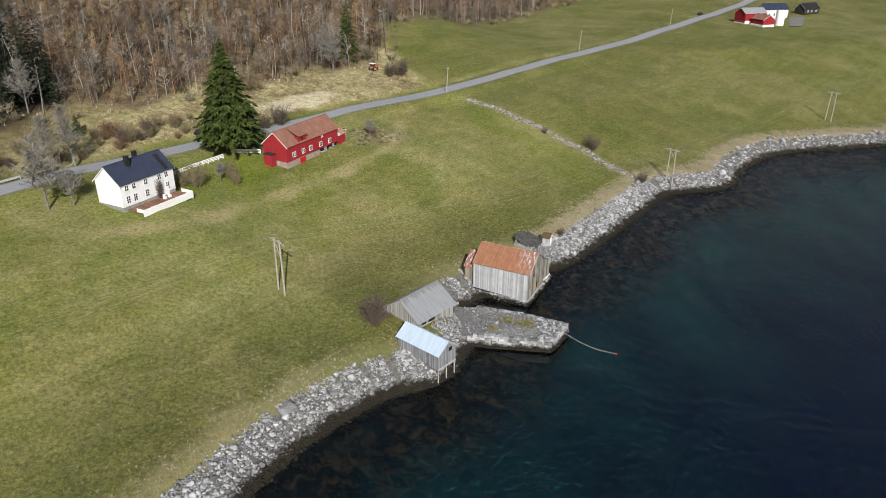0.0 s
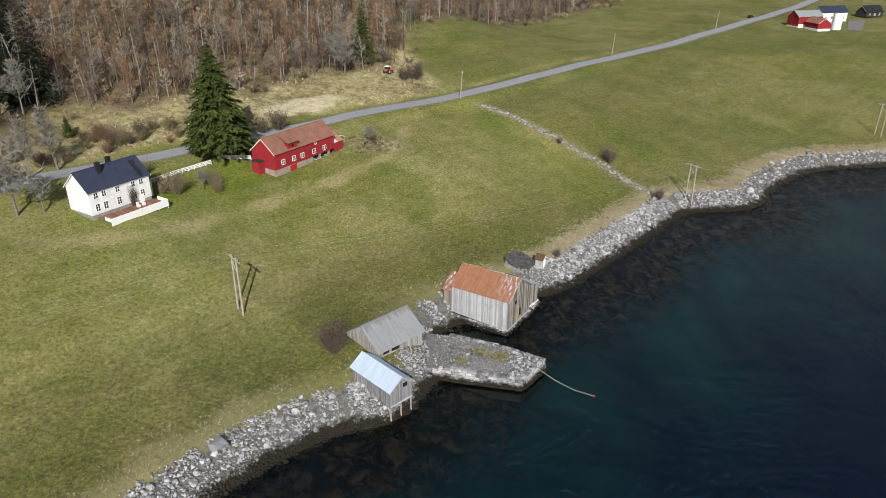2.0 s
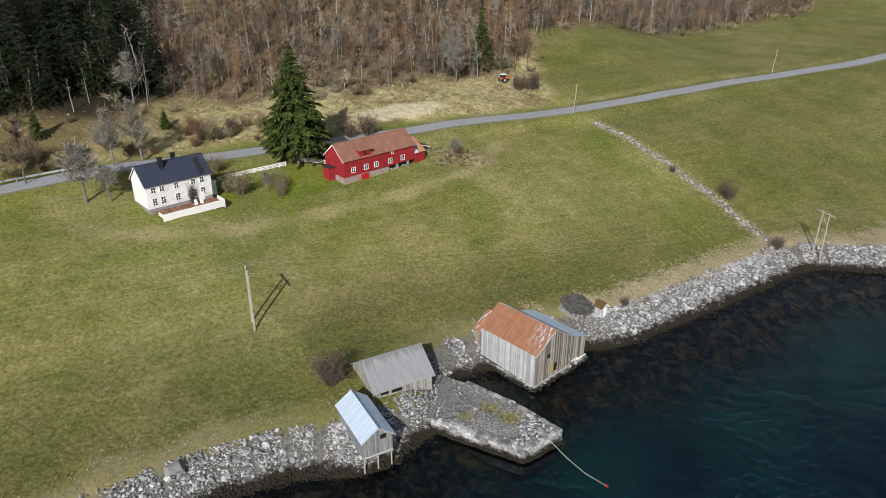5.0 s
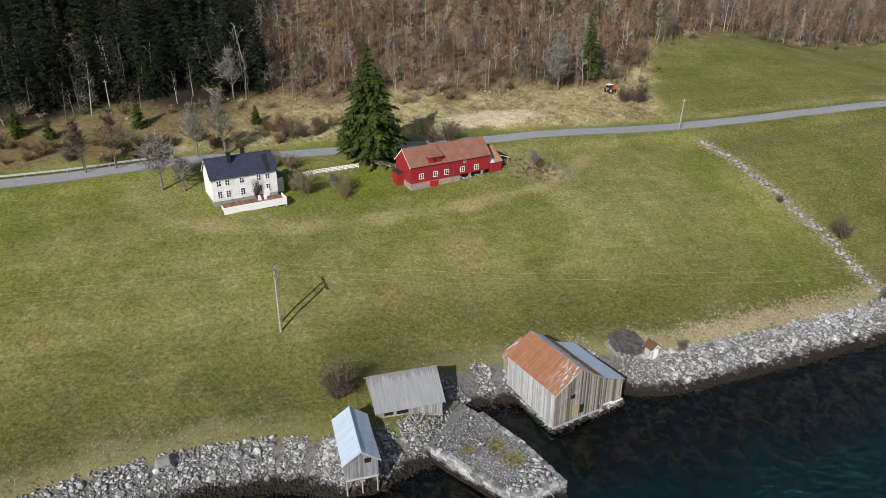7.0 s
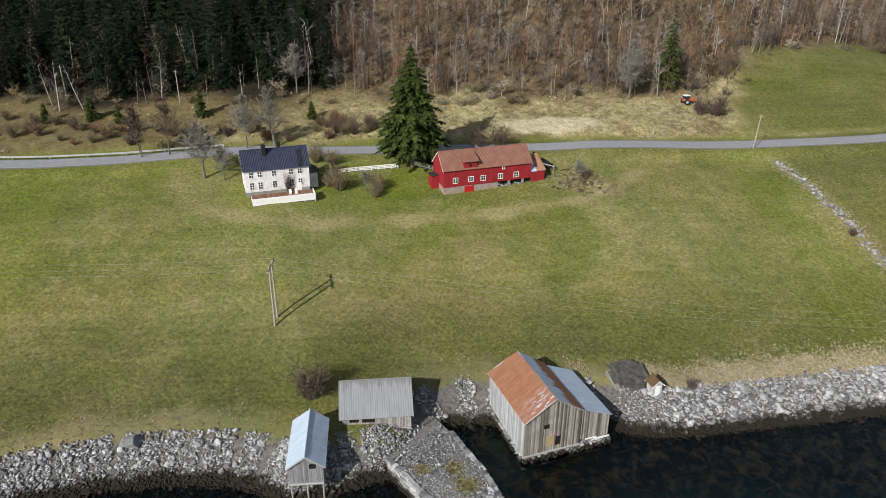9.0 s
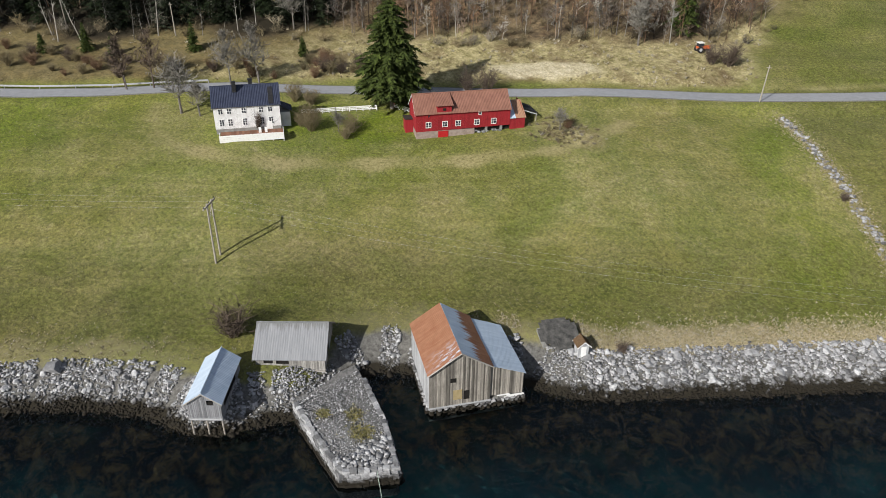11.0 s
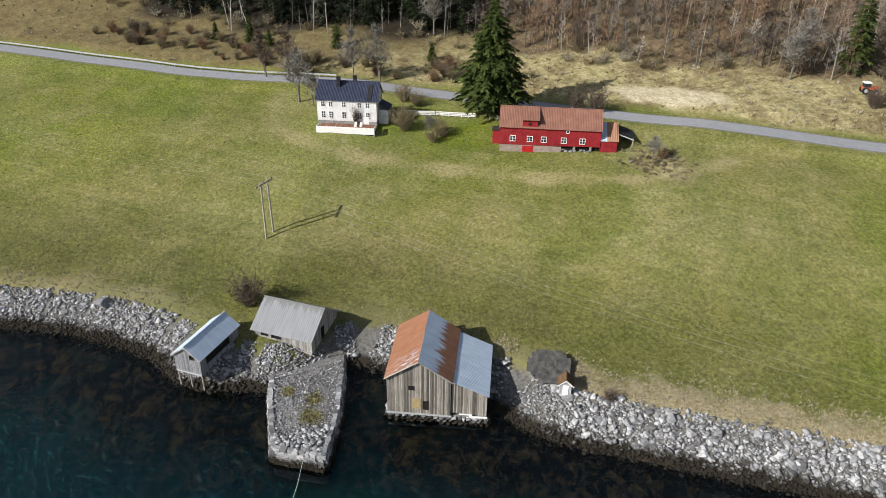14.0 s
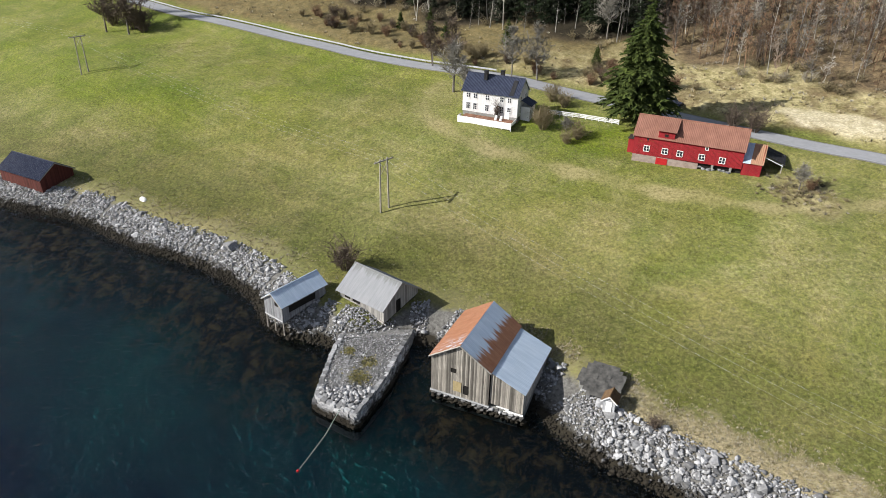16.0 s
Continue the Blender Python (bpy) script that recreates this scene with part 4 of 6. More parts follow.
def white_house():
    # x along the ridge, -y the front towards the sea
    t = thing("white_house", pose(-59.6, 120.2, 0, 0, 0, heading(0.46, 0.888)), "white two-storey farmhouse with a dark blue tiled roof and terrace", "house")
    t["trim"] = 1
    hx, hy, eave, ridge, foot = 6.0, 3.25, 19.55, 22.35, 15.2
    gable_walls(t, -hx, hx, hy, (foot, foot, foot, foot), eave, ridge, (WHITE_BOARDS,) * 4, 0.2, seed=51)
    roof_pair(t, -6.3, 6.3, hy, eave, ridge, 0.35, (SLATE_BLUE, SLATE_BLUE), 0.03, 0.3)
    part("foundation", boxes((-hx + 0.05, -hy + 0.03, 12.4, hx - 0.05, hy - 0.05, foot)), GREY_FOUNDATION, t, "grey stone foundation wall")
    for x in (-4.75, -3.2, -0.55, 2.6, 4.25):
        window(t, (x, -hy - 0.03, 18.05), -90, 0.72, 0.95, (1, 1))
        window(t, (x, -hy - 0.03, 15.75), -90, 0.74, 1.25, (1, 2))
    for y in (-1.4, 1.4):
        window(t, (hx + 0.03, y, 18.0), 0, 0.85, 1.15, (1, 1))
        window(t, (hx + 0.03, y, 15.75), 0, 0.85, 1.3, (1, 2))
    for x, y in ((-1.9, -0.9), (1.1, 0.55)):
        c = part("chimney", boxes((x - 0.35, y - 0.35, ridge - 0.9, x + 0.35, y + 0.35, ridge + 0.95)), BLACK_METAL, t, "black chimney")
        part("chimney_cap", boxes((x - 0.42, y - 0.42, ridge + 0.95, x + 0.42, y + 0.42, ridge + 1.05)), BLACK_METAL, c)
    m, _ = slope_frame((5.0, -0.6, ridge - 0.33), (-1, 0, 0), (0, -1, -0.862))
    sheet_roof("dark_roof_strip", t, m, 0.9, 3.7, BLACK_METAL, 0.0, 0.9, 0.03, "dark strip down the roof")
    # terrace
    bm = bmesh.new()
    for i in range(24):
        x = -5.2 + i * 0.475
        box(bm, x, -hy - 4.1, 14.5, x + 0.46, -hy - 0.05, 14.6)
    part("terrace_floor", bm, DECK_WOOD, t, "red-brown terrace boards")
    for i in range(4):
        z = 13.95 + i * 0.34
        part("rail_board", boxes((-5.3, -hy - 4.2, z, 6.3, -hy - 4.12, z + 0.31)), WHITE_PAINT, t)
    for i in range(3):
        z = 14.62 + i * 0.24
        part("rail_board", boxes((6.22, -hy - 4.1, z, 6.3, -hy - 1.2, z + 0.2)), WHITE_PAINT, t)
        part("rail_board", boxes((-5.3, -hy - 4.1, z, -5.22, -hy - 2.4, z + 0.2)), WHITE_PAINT, t)
    for i in range(7):
        x = -5.2 + i * 1.9
        part("post", boxes((x - 0.06, -hy - 4.1, 12.0, x + 0.06, -hy - 3.98, 15.3)), WHITE_PAINT, t)
    part("door", boxes((3.3, -hy - 0.06, 14.65, 4.4, -hy - 0.0, 16.2)), WHITE_PAINT, t, "white terrace door")
    # porch at the east gable
    p = part("porch", boxes((hx, -1.0, 14.0, hx + 1.9, 2.4, 17.0)), WHITE_BOARDS, t)
    m, _ = slope_frame((hx, 2.6, 18.3), (0, -1, 0), (1, 0, -0.45))
    if m.to_3x3().col[2].z < 0:
        m, _ = slope_frame((hx, -1.2, 18.3), (0, 1, 0), (1, 0, -0.45))
    sheet_roof("porch_roof", t, m, 3.8, 2.5, SLATE_BLUE)
    for i, x in enumerate((2.0, 3.1)):
        part("garden_seat", boxes((x - 0.25, -hy - 1.7, 14.6, x + 0.25, -hy - 1.2, 15.05), (x - 0.25, -hy - 1.25, 15.05, x + 0.25, -hy - 1.18, 15.5)), WHITE_PAINT, t)
    return t


def red_barn():
    t = thing("red_barn", pose(-34.75, 152.5, 0, 0, 0, heading(0.471, 0.882)), "long red board barn with a red-brown roof and white windows", "barn")
    t["trim"] = 1
    hx, hy, eave, ridge, foot = 9.3, 3.3, 18.0, 20.75, 14.4
    gable_walls(t, -hx, hx, hy, (foot, foot + 0.3, foot + 0.6, foot + 0.6), eave, ridge, (RED_BOARDS,) * 4, 0.19, seed=61)
    roof_pair(t, -hx - 0.25, hx + 0.2, hy, eave, ridge, 0.35, (RED_TILE, RED_TILE), 0.02, 0.3)
    part("foundation", boxes((-hx + 0.04, -hy + 0.02, 12.0, 2.2, hy, foot)), FOUNDATION, t, "pinkish stone foundation")
    part("open_cellar", boxes((2.2, -hy + 0.5, 12.0, hx - 0.1, hy, foot + 0.1)), DARK_VOID, t)
    for x in (4.6, 7.6):
        part("pillar", boxes((x - 0.2, -hy + 0.05, 12.0, x + 0.2, -hy + 0.5, foot + 0.3)), GREY_FOUNDATION, t)
    rnd = random.Random(8)
    for i in range(22):
        s = stone_piece(rnd, t, "stone")
        s.matrix_local = pose(rnd.uniform(2.3, 7.4), -hy + rnd.uniform(0.0, 0.5), rnd.uniform(13.2, 14.0), 0, 0, rnd.uniform(0, 360)) @ Matrix.Diagonal((0.4, 0.3, 0.25, 1))
    for x in (-6.9, -3.7, -1.1, 2.6, 6.0):
        window(t, (x, -hy - 0.03, 15.2), -90, 0.9, 0.95, (1, 1))
    for x in (-6.85, 3.2):
        window(t, (x, -hy - 0.03, 17.15), -90, 0.4, 0.45, (0, 0), RED_PAINT if x < 0 else WHITE_PAINT)
    part("cellar_door", boxes((-5.0, -hy - 0.05, 12.6, -3.0, -hy + 0.02, 14.3)), RED_PAINT, t, "bright red cellar door")
    # dormer
    d = part("dormer", board_wall((-5.2, -hy - 0.04), (-2.4, -hy - 0.04), lambda u: eave - 0.1, lambda u: eave + 1.15, 0.19, seed=65), RED_BOARDS, t)
    bm = boxes((-5.2, -hy - 0.02, eave - 0.1, -2.4, -0.6, eave + 1.12))
    part("dormer_cheek", bm, RED_BOARDS, t)
    m, _ = slope_frame((-2.1, 0.0, ridge + 0.16), (-1, 0, 0), (0, -1, -0.42))
    sheet_roof("dormer_roof", t, m, 3.4, 4.05, RED_TILE, 0.02, 0.3)
    part("dormer_vent", boxes((-4.1, -hy - 0.1, eave + 0.3, -3.5, -hy - 0.05, eave + 0.8)), DARK_VOID, t)
    # eastern annex with its lower roof
    part("annex_wall", board_wall((hx + 0.02, -hy + 0.1), (hx + 3.1, -hy + 0.1), lambda u: 13.4, lambda u: 16.0, 0.19, seed=66), RED_BOARDS, t)
    part("annex_wall", board_wall((hx + 3.1, -hy + 0.1), (hx + 3.1, hy - 0.6), lambda u: 13.6, lambda u: 16.0 + 2.2 * min(1, u * 1.6), 0.19, seed=67), RED_BOARDS, t)
    m, _ = slope_frame((hx + 3.35, 0.9, 18.3), (-1, 0, 0), (0, -1, -0.55))
    sheet_roof("annex_roof", t, m, 2.1, 4.9, ORANGE_TILE, 0.02, 0.3, label="orange tiled annex roof")
    m, _ = slope_frame((hx + 1.25, 0.9, 18.28), (-1, 0, 0), (0, -1, -0.55))
    sheet_roof("annex_roof", t, m, 1.25, 4.9, BLUE_ZINC, 0.02, 0.3, label="bare zinc strip of annex roof")
    # open lean-to with a dark roof
    m, _ = slope_frame((hx + 3.2, hy + 1.2, 17.0), (0, -1, 0), (1, 0, -0.35))
    if m.to_3x3().col[2].z < 0:
        m, _ = slope_frame((hx + 3.2, -1.2, 17.0), (0, 1, 0), (1, 0, -0.35))
    sheet_roof("lean_to_roof", t, m, 5.4, 3.6, BLACK_METAL, label="dark roof of the open lean-to")
    part("fascia", boxes((hx + 3.2, -1.35, 16.75, hx + 6.5, -1.25, 16.85)), WHITE_PAINT, t).matrix_local = Matrix.Translation((hx + 3.2, 0, 16.85)) @ pose(0, 0, 0, 0, 19.3, 0) @ Matrix.Translation((-hx - 3.2, 0, -16.85))
    for y in (-1.0, 1.4, 3.9):
        bm = bmesh.new()
        rod(bm, (hx + 6.2, y, 12.6), (hx + 6.2, y, 15.95), 0.09)
        part("post", bm, POLE_WOOD, t)
    # small western outhouse
    o = part("outhouse", boxes((-hx - 1.5, -0.2, 12.5, -hx - 0.02, 2.0, 16.0)), RED_BOARDS, t)
    part("outhouse_roof", boxes((-hx - 1.65, -0.35, 16.0, -hx, 2.15, 16.12)), DARK_BOARDS, o)
    return t


def west_boathouse():
    t = thing("red_boathouse", pose(-52.0, 27.5, 0, 0, 0, heading(0.5, 0.866)), "dark red boathouse with a dark blue roof by the stone shore", "boathouse")
    t["trim"] = 0
    dull = boards("dull_red_boards", (0.075, 0.022, 0.017), (0.12, 0.034, 0.026))
    gable_walls(t, -6.2, 6.2, 3.6, (2.4, 2.4, 3.6, 3.6), 5.2, 7.4, (dull,) * 4, 0.2, seed=71)
    roof_pair(t, -6.5, 6.5, 3.6, 5.2, 7.4, 0.4, (SLATE_BLUE, SLATE_BLUE))
    part("footing", boxes((-6.1, -3.5, 0.5, 6.1, 3.5, 2.5)), GREY_FOUNDATION, t)
    return t


def well_hut():
    t = thing("privy", pose(18.9, 126.0, zat(18.9, 126.0) - 0.05, 0, 0, heading(0.866, -0.5)), "tiny white privy with a rusty moss-topped roof", "privy")
    t["trim"] = 1
    gable_walls(t, -0.75, 0.75, 0.7, (0, 0, 0, 0), 1.9, 2.5, (SILVER_BOARDS,) * 4, 0.16, seed=81)
    roof_pair(t, -0.95, 0.95, 0.7, 1.9, 2.5, 0.3, (simple("rust_moss", (0.07, 0.035, 0.02), (0.13, 0.085, 0.04), 4), simple("rust_moss", (0.07, 0.035, 0.02), (0.13, 0.085, 0.04), 4)))
    part("door", boxes((0.78, -0.35, 0.1, 0.83, 0.35, 1.7)), WHITE_PAINT, t)
    r = thing("ruined_roof", pose(15.0, 125.9, zat(15.0, 125.9) + 0.55, 0, 0, heading(0.5, 0.866)), "collapsed grey slate roof of a small hut lying on the bank", "ruin")
    rnd = random.Random(4)
    for i in range(10):
        for j in range(10):
            x, y = -2.5 + i * 0.54, -2.4 + j * 0.5
            if (x / 2.7) ** 2 + (y / 2.5) ** 2 > 1.05:
                continue
            ob = part("slab", boxes((-0.31, -0.3, -0.03, 0.31, 0.3, 0.03)), SLATE_GREY, r)
            ob.matrix_local = pose(x + rnd.uniform(-0.05, 0.05), y, 0.42 + 0.26 * y + rnd.uniform(-0.03, 0.03), 15 + rnd.uniform(-5, 5), rnd.uniform(-5, 5), rnd.uniform(-12, 12))
    for x in (-2.2, 2.2):
        part("rubble_wall", boxes((x - 0.25, -1.2, -1.2, x + 0.25, 1.9, 0.1)), GREY_FOUNDATION, r)
    part("rubble_wall", boxes((-1.9, 1.6, -1.2, 1.9, 2.0, 0.75)), GREY_FOUNDATION, r)
    return t


grey_shed(), boat_shed(), white_house(), red_barn(), west_boathouse(), well_hut()


# ---- pier ----
def pier():
    # x out to sea, y across; a rubble pier with a gravel top
    t = thing("stone_pier", Matrix.Identity(4), "rubble stone pier with a gravel and grass top", "pier")
    outline = [(-1, 92.5), (2, 92.6), (4.9, 91.9), (10, 91.2), (14.7, 90.6), (15.2, 91.0), (18.3, 95.6), (18.2, 96.1), (15.2, 97.6), (11.2, 99.5), (7.5, 100.7), (4, 101.9), (0.5, 103.2), (-1.0, 103.5)]
    p = np.array(outline)
    c = p.mean(0)
    n = len(p)
    bm = bmesh.new()
    rings = []
    for shrink, z in ((1.0, -2.2), (0.97, 0.3), (0.93, 1.6), (0.9, 1.82), (0.4, 1.98)):
        rings.append([bm.verts.new((*(c + (q - c) * shrink), z + (-0.6 * min(1, max(0, (4.5 - q[0]) / 4.5)) if z > 1 else 0))) for q in p])
    for a, b in zip(rings[:-1], rings[1:]):
        for i in range(n):
            bm.faces.new((a[i], a[(i + 1) % n], b[(i + 1) % n], b[i]))
    bm.faces.new(rings[-1])
    part("core", bm, GRAVEL, t, "grey gravel top")
    rnd = random.Random(9)
    # dressed blocks in courses; each course steps in a little, the topmost is the coping
    for row in range(6):
        for i in range(n):
            a, b = p[i], p[(i + 1) % n]
            length = np.hypot(*(b - a))
            if min(a[0], b[0]) < (3.9 if a[1] > 97 else 1.5):
                continue
            inward = np.array((-(b - a)[1], (b - a)[0])) / length
            gone = rnd.uniform(-0.3, 0.0) if length > 1 else 0.0
            while gone < length - 0.1:
                w = rnd.uniform(0.4, 0.95)
                q = a + (b - a) * min(1.0, (gone + w / 2) / length) + inward * (0.1 * row - 0.2 + rnd.uniform(-0.06, 0.06))
                s = new("block", rnd.choice(BLOCKS))
                s.parent = t
                deep = 0.62
                s.matrix_local = pose(q[0], q[1], -0.32 + row * 0.43 + (-0.6 * min(1, max(0, (4.5 - q[0]) / 4.5)) if row == 5 else 0), rnd.uniform(-8, 8), rnd.uniform(-8, 8), math.degrees(math.atan2(*(b - a)[::-1])) + rnd.uniform(-12, 12)) @ Matrix.Diagonal((w * 1.08, deep * rnd.uniform(0.9, 1.15), rnd.uniform(0.42, 0.5), 1))
                gone += w
    places = []
    closed = np.vstack([p, p[:1]])
    q = np.stack([np.random.RandomState(9).uniform(1.5, 19, 5200), np.random.RandomState(10).uniform(90.5, 103.3, 5200)], 1)
    inside = to_line(q[:, 0], q[:, 1], closed)[0]
    for (x, y), rel in zip(q, inside):
        rough = x > 13.2 + 0.5 * math.sin(y * 1.7)
        if rel < 0.55 or (rough and rnd.random() < 0.5):
            continue
        s = rnd.uniform(0.13, 0.36) if rough else rnd.uniform(0.04, 0.1) * (2.0 if rnd.random() < 0.06 else 1)
        places.append((rnd.randrange(10), pose(x, y, (1.98 if rough else 1.96) + -0.6 * min(1, max(0, (4.5 - x) / 4.5)), rnd.uniform(0, 30), rnd.uniform(0, 30), rnd.uniform(0, 360)) @ Matrix.Diagonal((s * 1.2, s, s * 0.8, 1))))
    rub = joined_copies("rubble", STONES, places, STONE)
    rub.parent = t
    rub["kind"] = "stuff"
    tufts = []
    for i in range(500):
        g = rnd.choice(((6.0, 94.2, 0.9), (8.6, 97.0, 1.3), (11.4, 95.4, 1.5), (11.8, 96.4, 1.1)))
        tufts.append((0, pose(g[0] + rnd.gauss(0, g[2] * 0.5), g[1] + rnd.gauss(0, g[2] * 0.4), 2.0, 0, 0, rnd.uniform(0, 360)) @ Matrix.Diagonal((0.45, 0.45, rnd.uniform(0.1, 0.24), 1))))
    gr = joined_copies("grass_patch", [tuft_mesh(3)], tufts, GRASS_BLADES)
    gr.parent = t
    gr["kind"] = "stuff"
    line = [Vector((17.0, 94.0, 1.7)), Vector((20.0, 92.5, 0.5)), Vector((22.4, 91.2, 0.04)), Vector((25.1, 90.0, 0.03))]
    rope = thing("mooring_rope", Matrix.Identity(4), "pale mooring rope floating from the pier", "rope")
    bm = bmesh.new()
    for a, b in zip(line[:-1], line[1:]):
        rod(bm, a, b, 0.03, 0.03, 5)
    part("rope", bm, ROPE, rope)
    buoy = bmesh.new()
    bmesh.ops.create_icosphere(buoy, subdivisions=2, radius=0.17)
    ob = part("buoy", buoy, RED_PAINT, None)
    ob.matrix_world = pose(25.2, 89.95, 0.08)
    tagged(ob, "small round red mooring buoy", "buoy")
    return t


def tuft_mesh(seed, blades=9):
    rnd = random.Random(seed)
    v, f = [], []
    for i in range(blades):
        a, r = rnd.uniform(0, 6.28), rnd.uniform(0.1, 0.8)
        x, y = 0.4 * math.cos(a) * r, 0.4 * math.sin(a) * r
        w = 0.09
        k = len(v)
        v += [(x - w * math.sin(a), y + w * math.cos(a), 0), (x + w * math.sin(a), y - w * math.cos(a), 0), (x * 2.2, y * 2.2, rnd.uniform(0.6, 1.0))]
        f.append((k, k + 1, k + 2))
    me = bpy.data.meshes.new("tuft")
    me.from_pydata(v, [], f)
    return me


GRASS_BLADES = twig_material("grass_blades", (0.27, 0.24, 0.09), (0.14, 0.14, 0.04))
pier()


# ---- stony shore ----
def shore():
    t = thing("stone_bank", Matrix.Identity(4), "bank of tumbled grey blasted stones along the waterline", "stone bank", kind="structure")
    rnd = random.Random(21)
    p = SHORE_LINE
    seg = [(a, b) for a, b in zip(p[:-1], p[1:]) if -60 < a[0] < 190]
    places, single = [], 0
    for a, b in seg:
        e = b - a
        length = np.hypot(*e)
        left = np.array((-e[1], e[0])) / length
        far = a[0] > 70
        for _ in range(int(length * (88 if not far else 24))):
            u, d = rnd.random(), rnd.uniform(-0.6, 8.2)
            q = a + e * u + left * d
            if -2.5 < q[0] < 6 and 90 < q[1] < 103 and d < 4.5:
                continue
            w = (q - np.array((12.7, 105.0)))
            bu, bv = w @ np.array((0.457, 0.889)), w @ np.array((-0.889, 0.457))
            if -0.4 < bu < 12.3 and -0.3 < bv < 11:
                continue
            w = (q - np.array((-6.15, 97.75)))
            if abs(w @ np.array((0.652, 0.758))) < 4.7 and abs(w @ np.array((-0.758, 0.652))) < 4.0:
                continue
            if math.hypot(q[0] + 2.2, q[1] - 95.5) < 3.0:
                continue
            if math.hypot(q[0] - 18.5, (q[1] - 121.5) * 0.9) < 3.6 and rnd.random() < 0.85:
                continue
            if d > 6.4 and rnd.random() < (d - 6.4) / 1.8:
                continue
            s = min(1.1, 0.17 + rnd.expovariate(6.0)) * (1.25 if far else 1.0) * (0.75 if d < 2.5 else 1.0) * (0.82 if q[0] < 0 else 1.0)
            m = (q[0], q[1], s, rnd.uniform(-35, 35), rnd.uniform(-35, 35), rnd.uniform(0, 360), rnd.uniform(0.8, 1.35), rnd.uniform(0.6, 1.0))
            places.append(m)
    zs = ground_z(np.array([m[0] for m in places]), np.array([m[1] for m in places]))
    stuff = []
    big = sorted(range(len(places)), key=lambda i: -places[i][2] * (1 if 5 < places[i][0] < 45 or -40 < places[i][0] < -5 else 0))[:300]
    chosen = set(big)
    for i, ((x, y, s, rx, ry, rz, k, h), z) in enumerate(zip(places, zs)):
        m = pose(x, y, float(z) + s * 0.22, rx, ry, rz) @ Matrix.Diagonal((s * k * 0.62, s * 0.6, s * h * 0.6, 1))
        if i in chosen:
            ob = stone_piece(rnd, t)
            ob.matrix_local = m
        else:
            stuff.append((rnd.randrange(10), m))
    ob = joined_copies("stones", STONES, stuff, STONE)
    ob.parent = t
    ob["kind"] = "stuff"
    pts = []
    for a, b in seg:
        e = b - a
        length = np.hypot(*e)
        left = np.array((-e[1], e[0])) / length
        if a[0] < 70:
            pts += [a + e * rnd.random() + left * rnd.uniform(-0.8, 7.6) for _ in range(int(length * 70))]
    pts = np.array(pts)
    small = []
    for (x, y), z in zip(pts, ground_z(pts[:, 0], pts[:, 1])):
        s = rnd.uniform(0.09, 0.24)
        small.append((rnd.randrange(4), pose(x, y, float(z) + 0.08, rnd.uniform(-40, 40), 0, rnd.uniform(0, 360)) @ Matrix.Diagonal((s * 1.3, s, s, 1))))
    ob = joined_copies("small_stones", PEBBLES, small, STONE)
    ob.parent = t
    ob["kind"] = "stuff"
    b = thing("boulder", pose(-22.7, 72.2, zat(-22.7, 72.2) + 0.5, 10, 5, 30), "large brown-grey boulder among the shore stones", "boulder")
    s = stone_piece(rnd, b, "rock")
    s.matrix_local = Matrix.Diagonal((1.5, 1.1, 1.0, 1))
    # old field wall
    w = thing("field_wall", Matrix.Identity(4), "tumbled low stone field wall overgrown with dry grass", "stone wall", kind="structure")
    line = np.array([(4.5, 205), (14, 198), (24, 190.5), (37.6, 178), (47, 166.5)])
    places = []
    for a, b in zip(line[:-1], line[1:]):
        for _ in range(int(np.hypot(*(b - a)) * 6)):
            q = a + (b - a) * rnd.random() + np.array((rnd.gauss(0, 0.5), rnd.gauss(0, 0.5)))
            s = rnd.uniform(0.15, 0.38)
            places.append((rnd.randrange(10), pose(q[0], q[1], zat(*q) + rnd.uniform(0, 0.3), rnd.uniform(-30, 30), 0, rnd.uniform(0, 360)) @ Matrix.Diagonal((s * 1.2, s, s * 0.8, 1))))
    ob = joined_copies("stones", STONES, places, STONE)
    ob.parent = w
    ob["kind"] = "stuff"
    # dry grass on the bank and along the wall
    tufts = []
    pts = []
    for a, b in seg:
        e = b - a
        length = np.hypot(*e)
        left = np.array((-e[1], e[0])) / length
        for _ in range(int(length * (70 if a[0] > 12 else 16))):
            q = a + e * rnd.random() + left * rnd.gauss(9.6, 1.7)
            pts.append(q)
    for a, b in zip(line[:-1], line[1:]):
        for _ in range(int(np.hypot(*(b - a)) * 60)):
            pts.append(a + (b - a) * rnd.random() + np.array((rnd.gauss(0, 1.1), rnd.gauss(0, 1.1))))
    pts = np.array(pts)
    for (x, y), z in zip(pts, ground_z(pts[:, 0], pts[:, 1])):
        if not (-16 < x < 12 and 76 < y < 116 and rnd.random() < 0.7):
            tufts.append((rnd.randrange(3), pose(x, y, float(z) - 0.03, 0, 0, rnd.uniform(0, 360)) @ Matrix.Diagonal((0.45, 0.45, rnd.uniform(0.12, 0.32), 1))))
    ob = joined_copies("dry_grass", [tuft_mesh(i) for i in range(3)], tufts, STRAW)
    tagged(ob, "straw-coloured dry grass along the shore bank", "dry grass", kind="stuff")


shore()


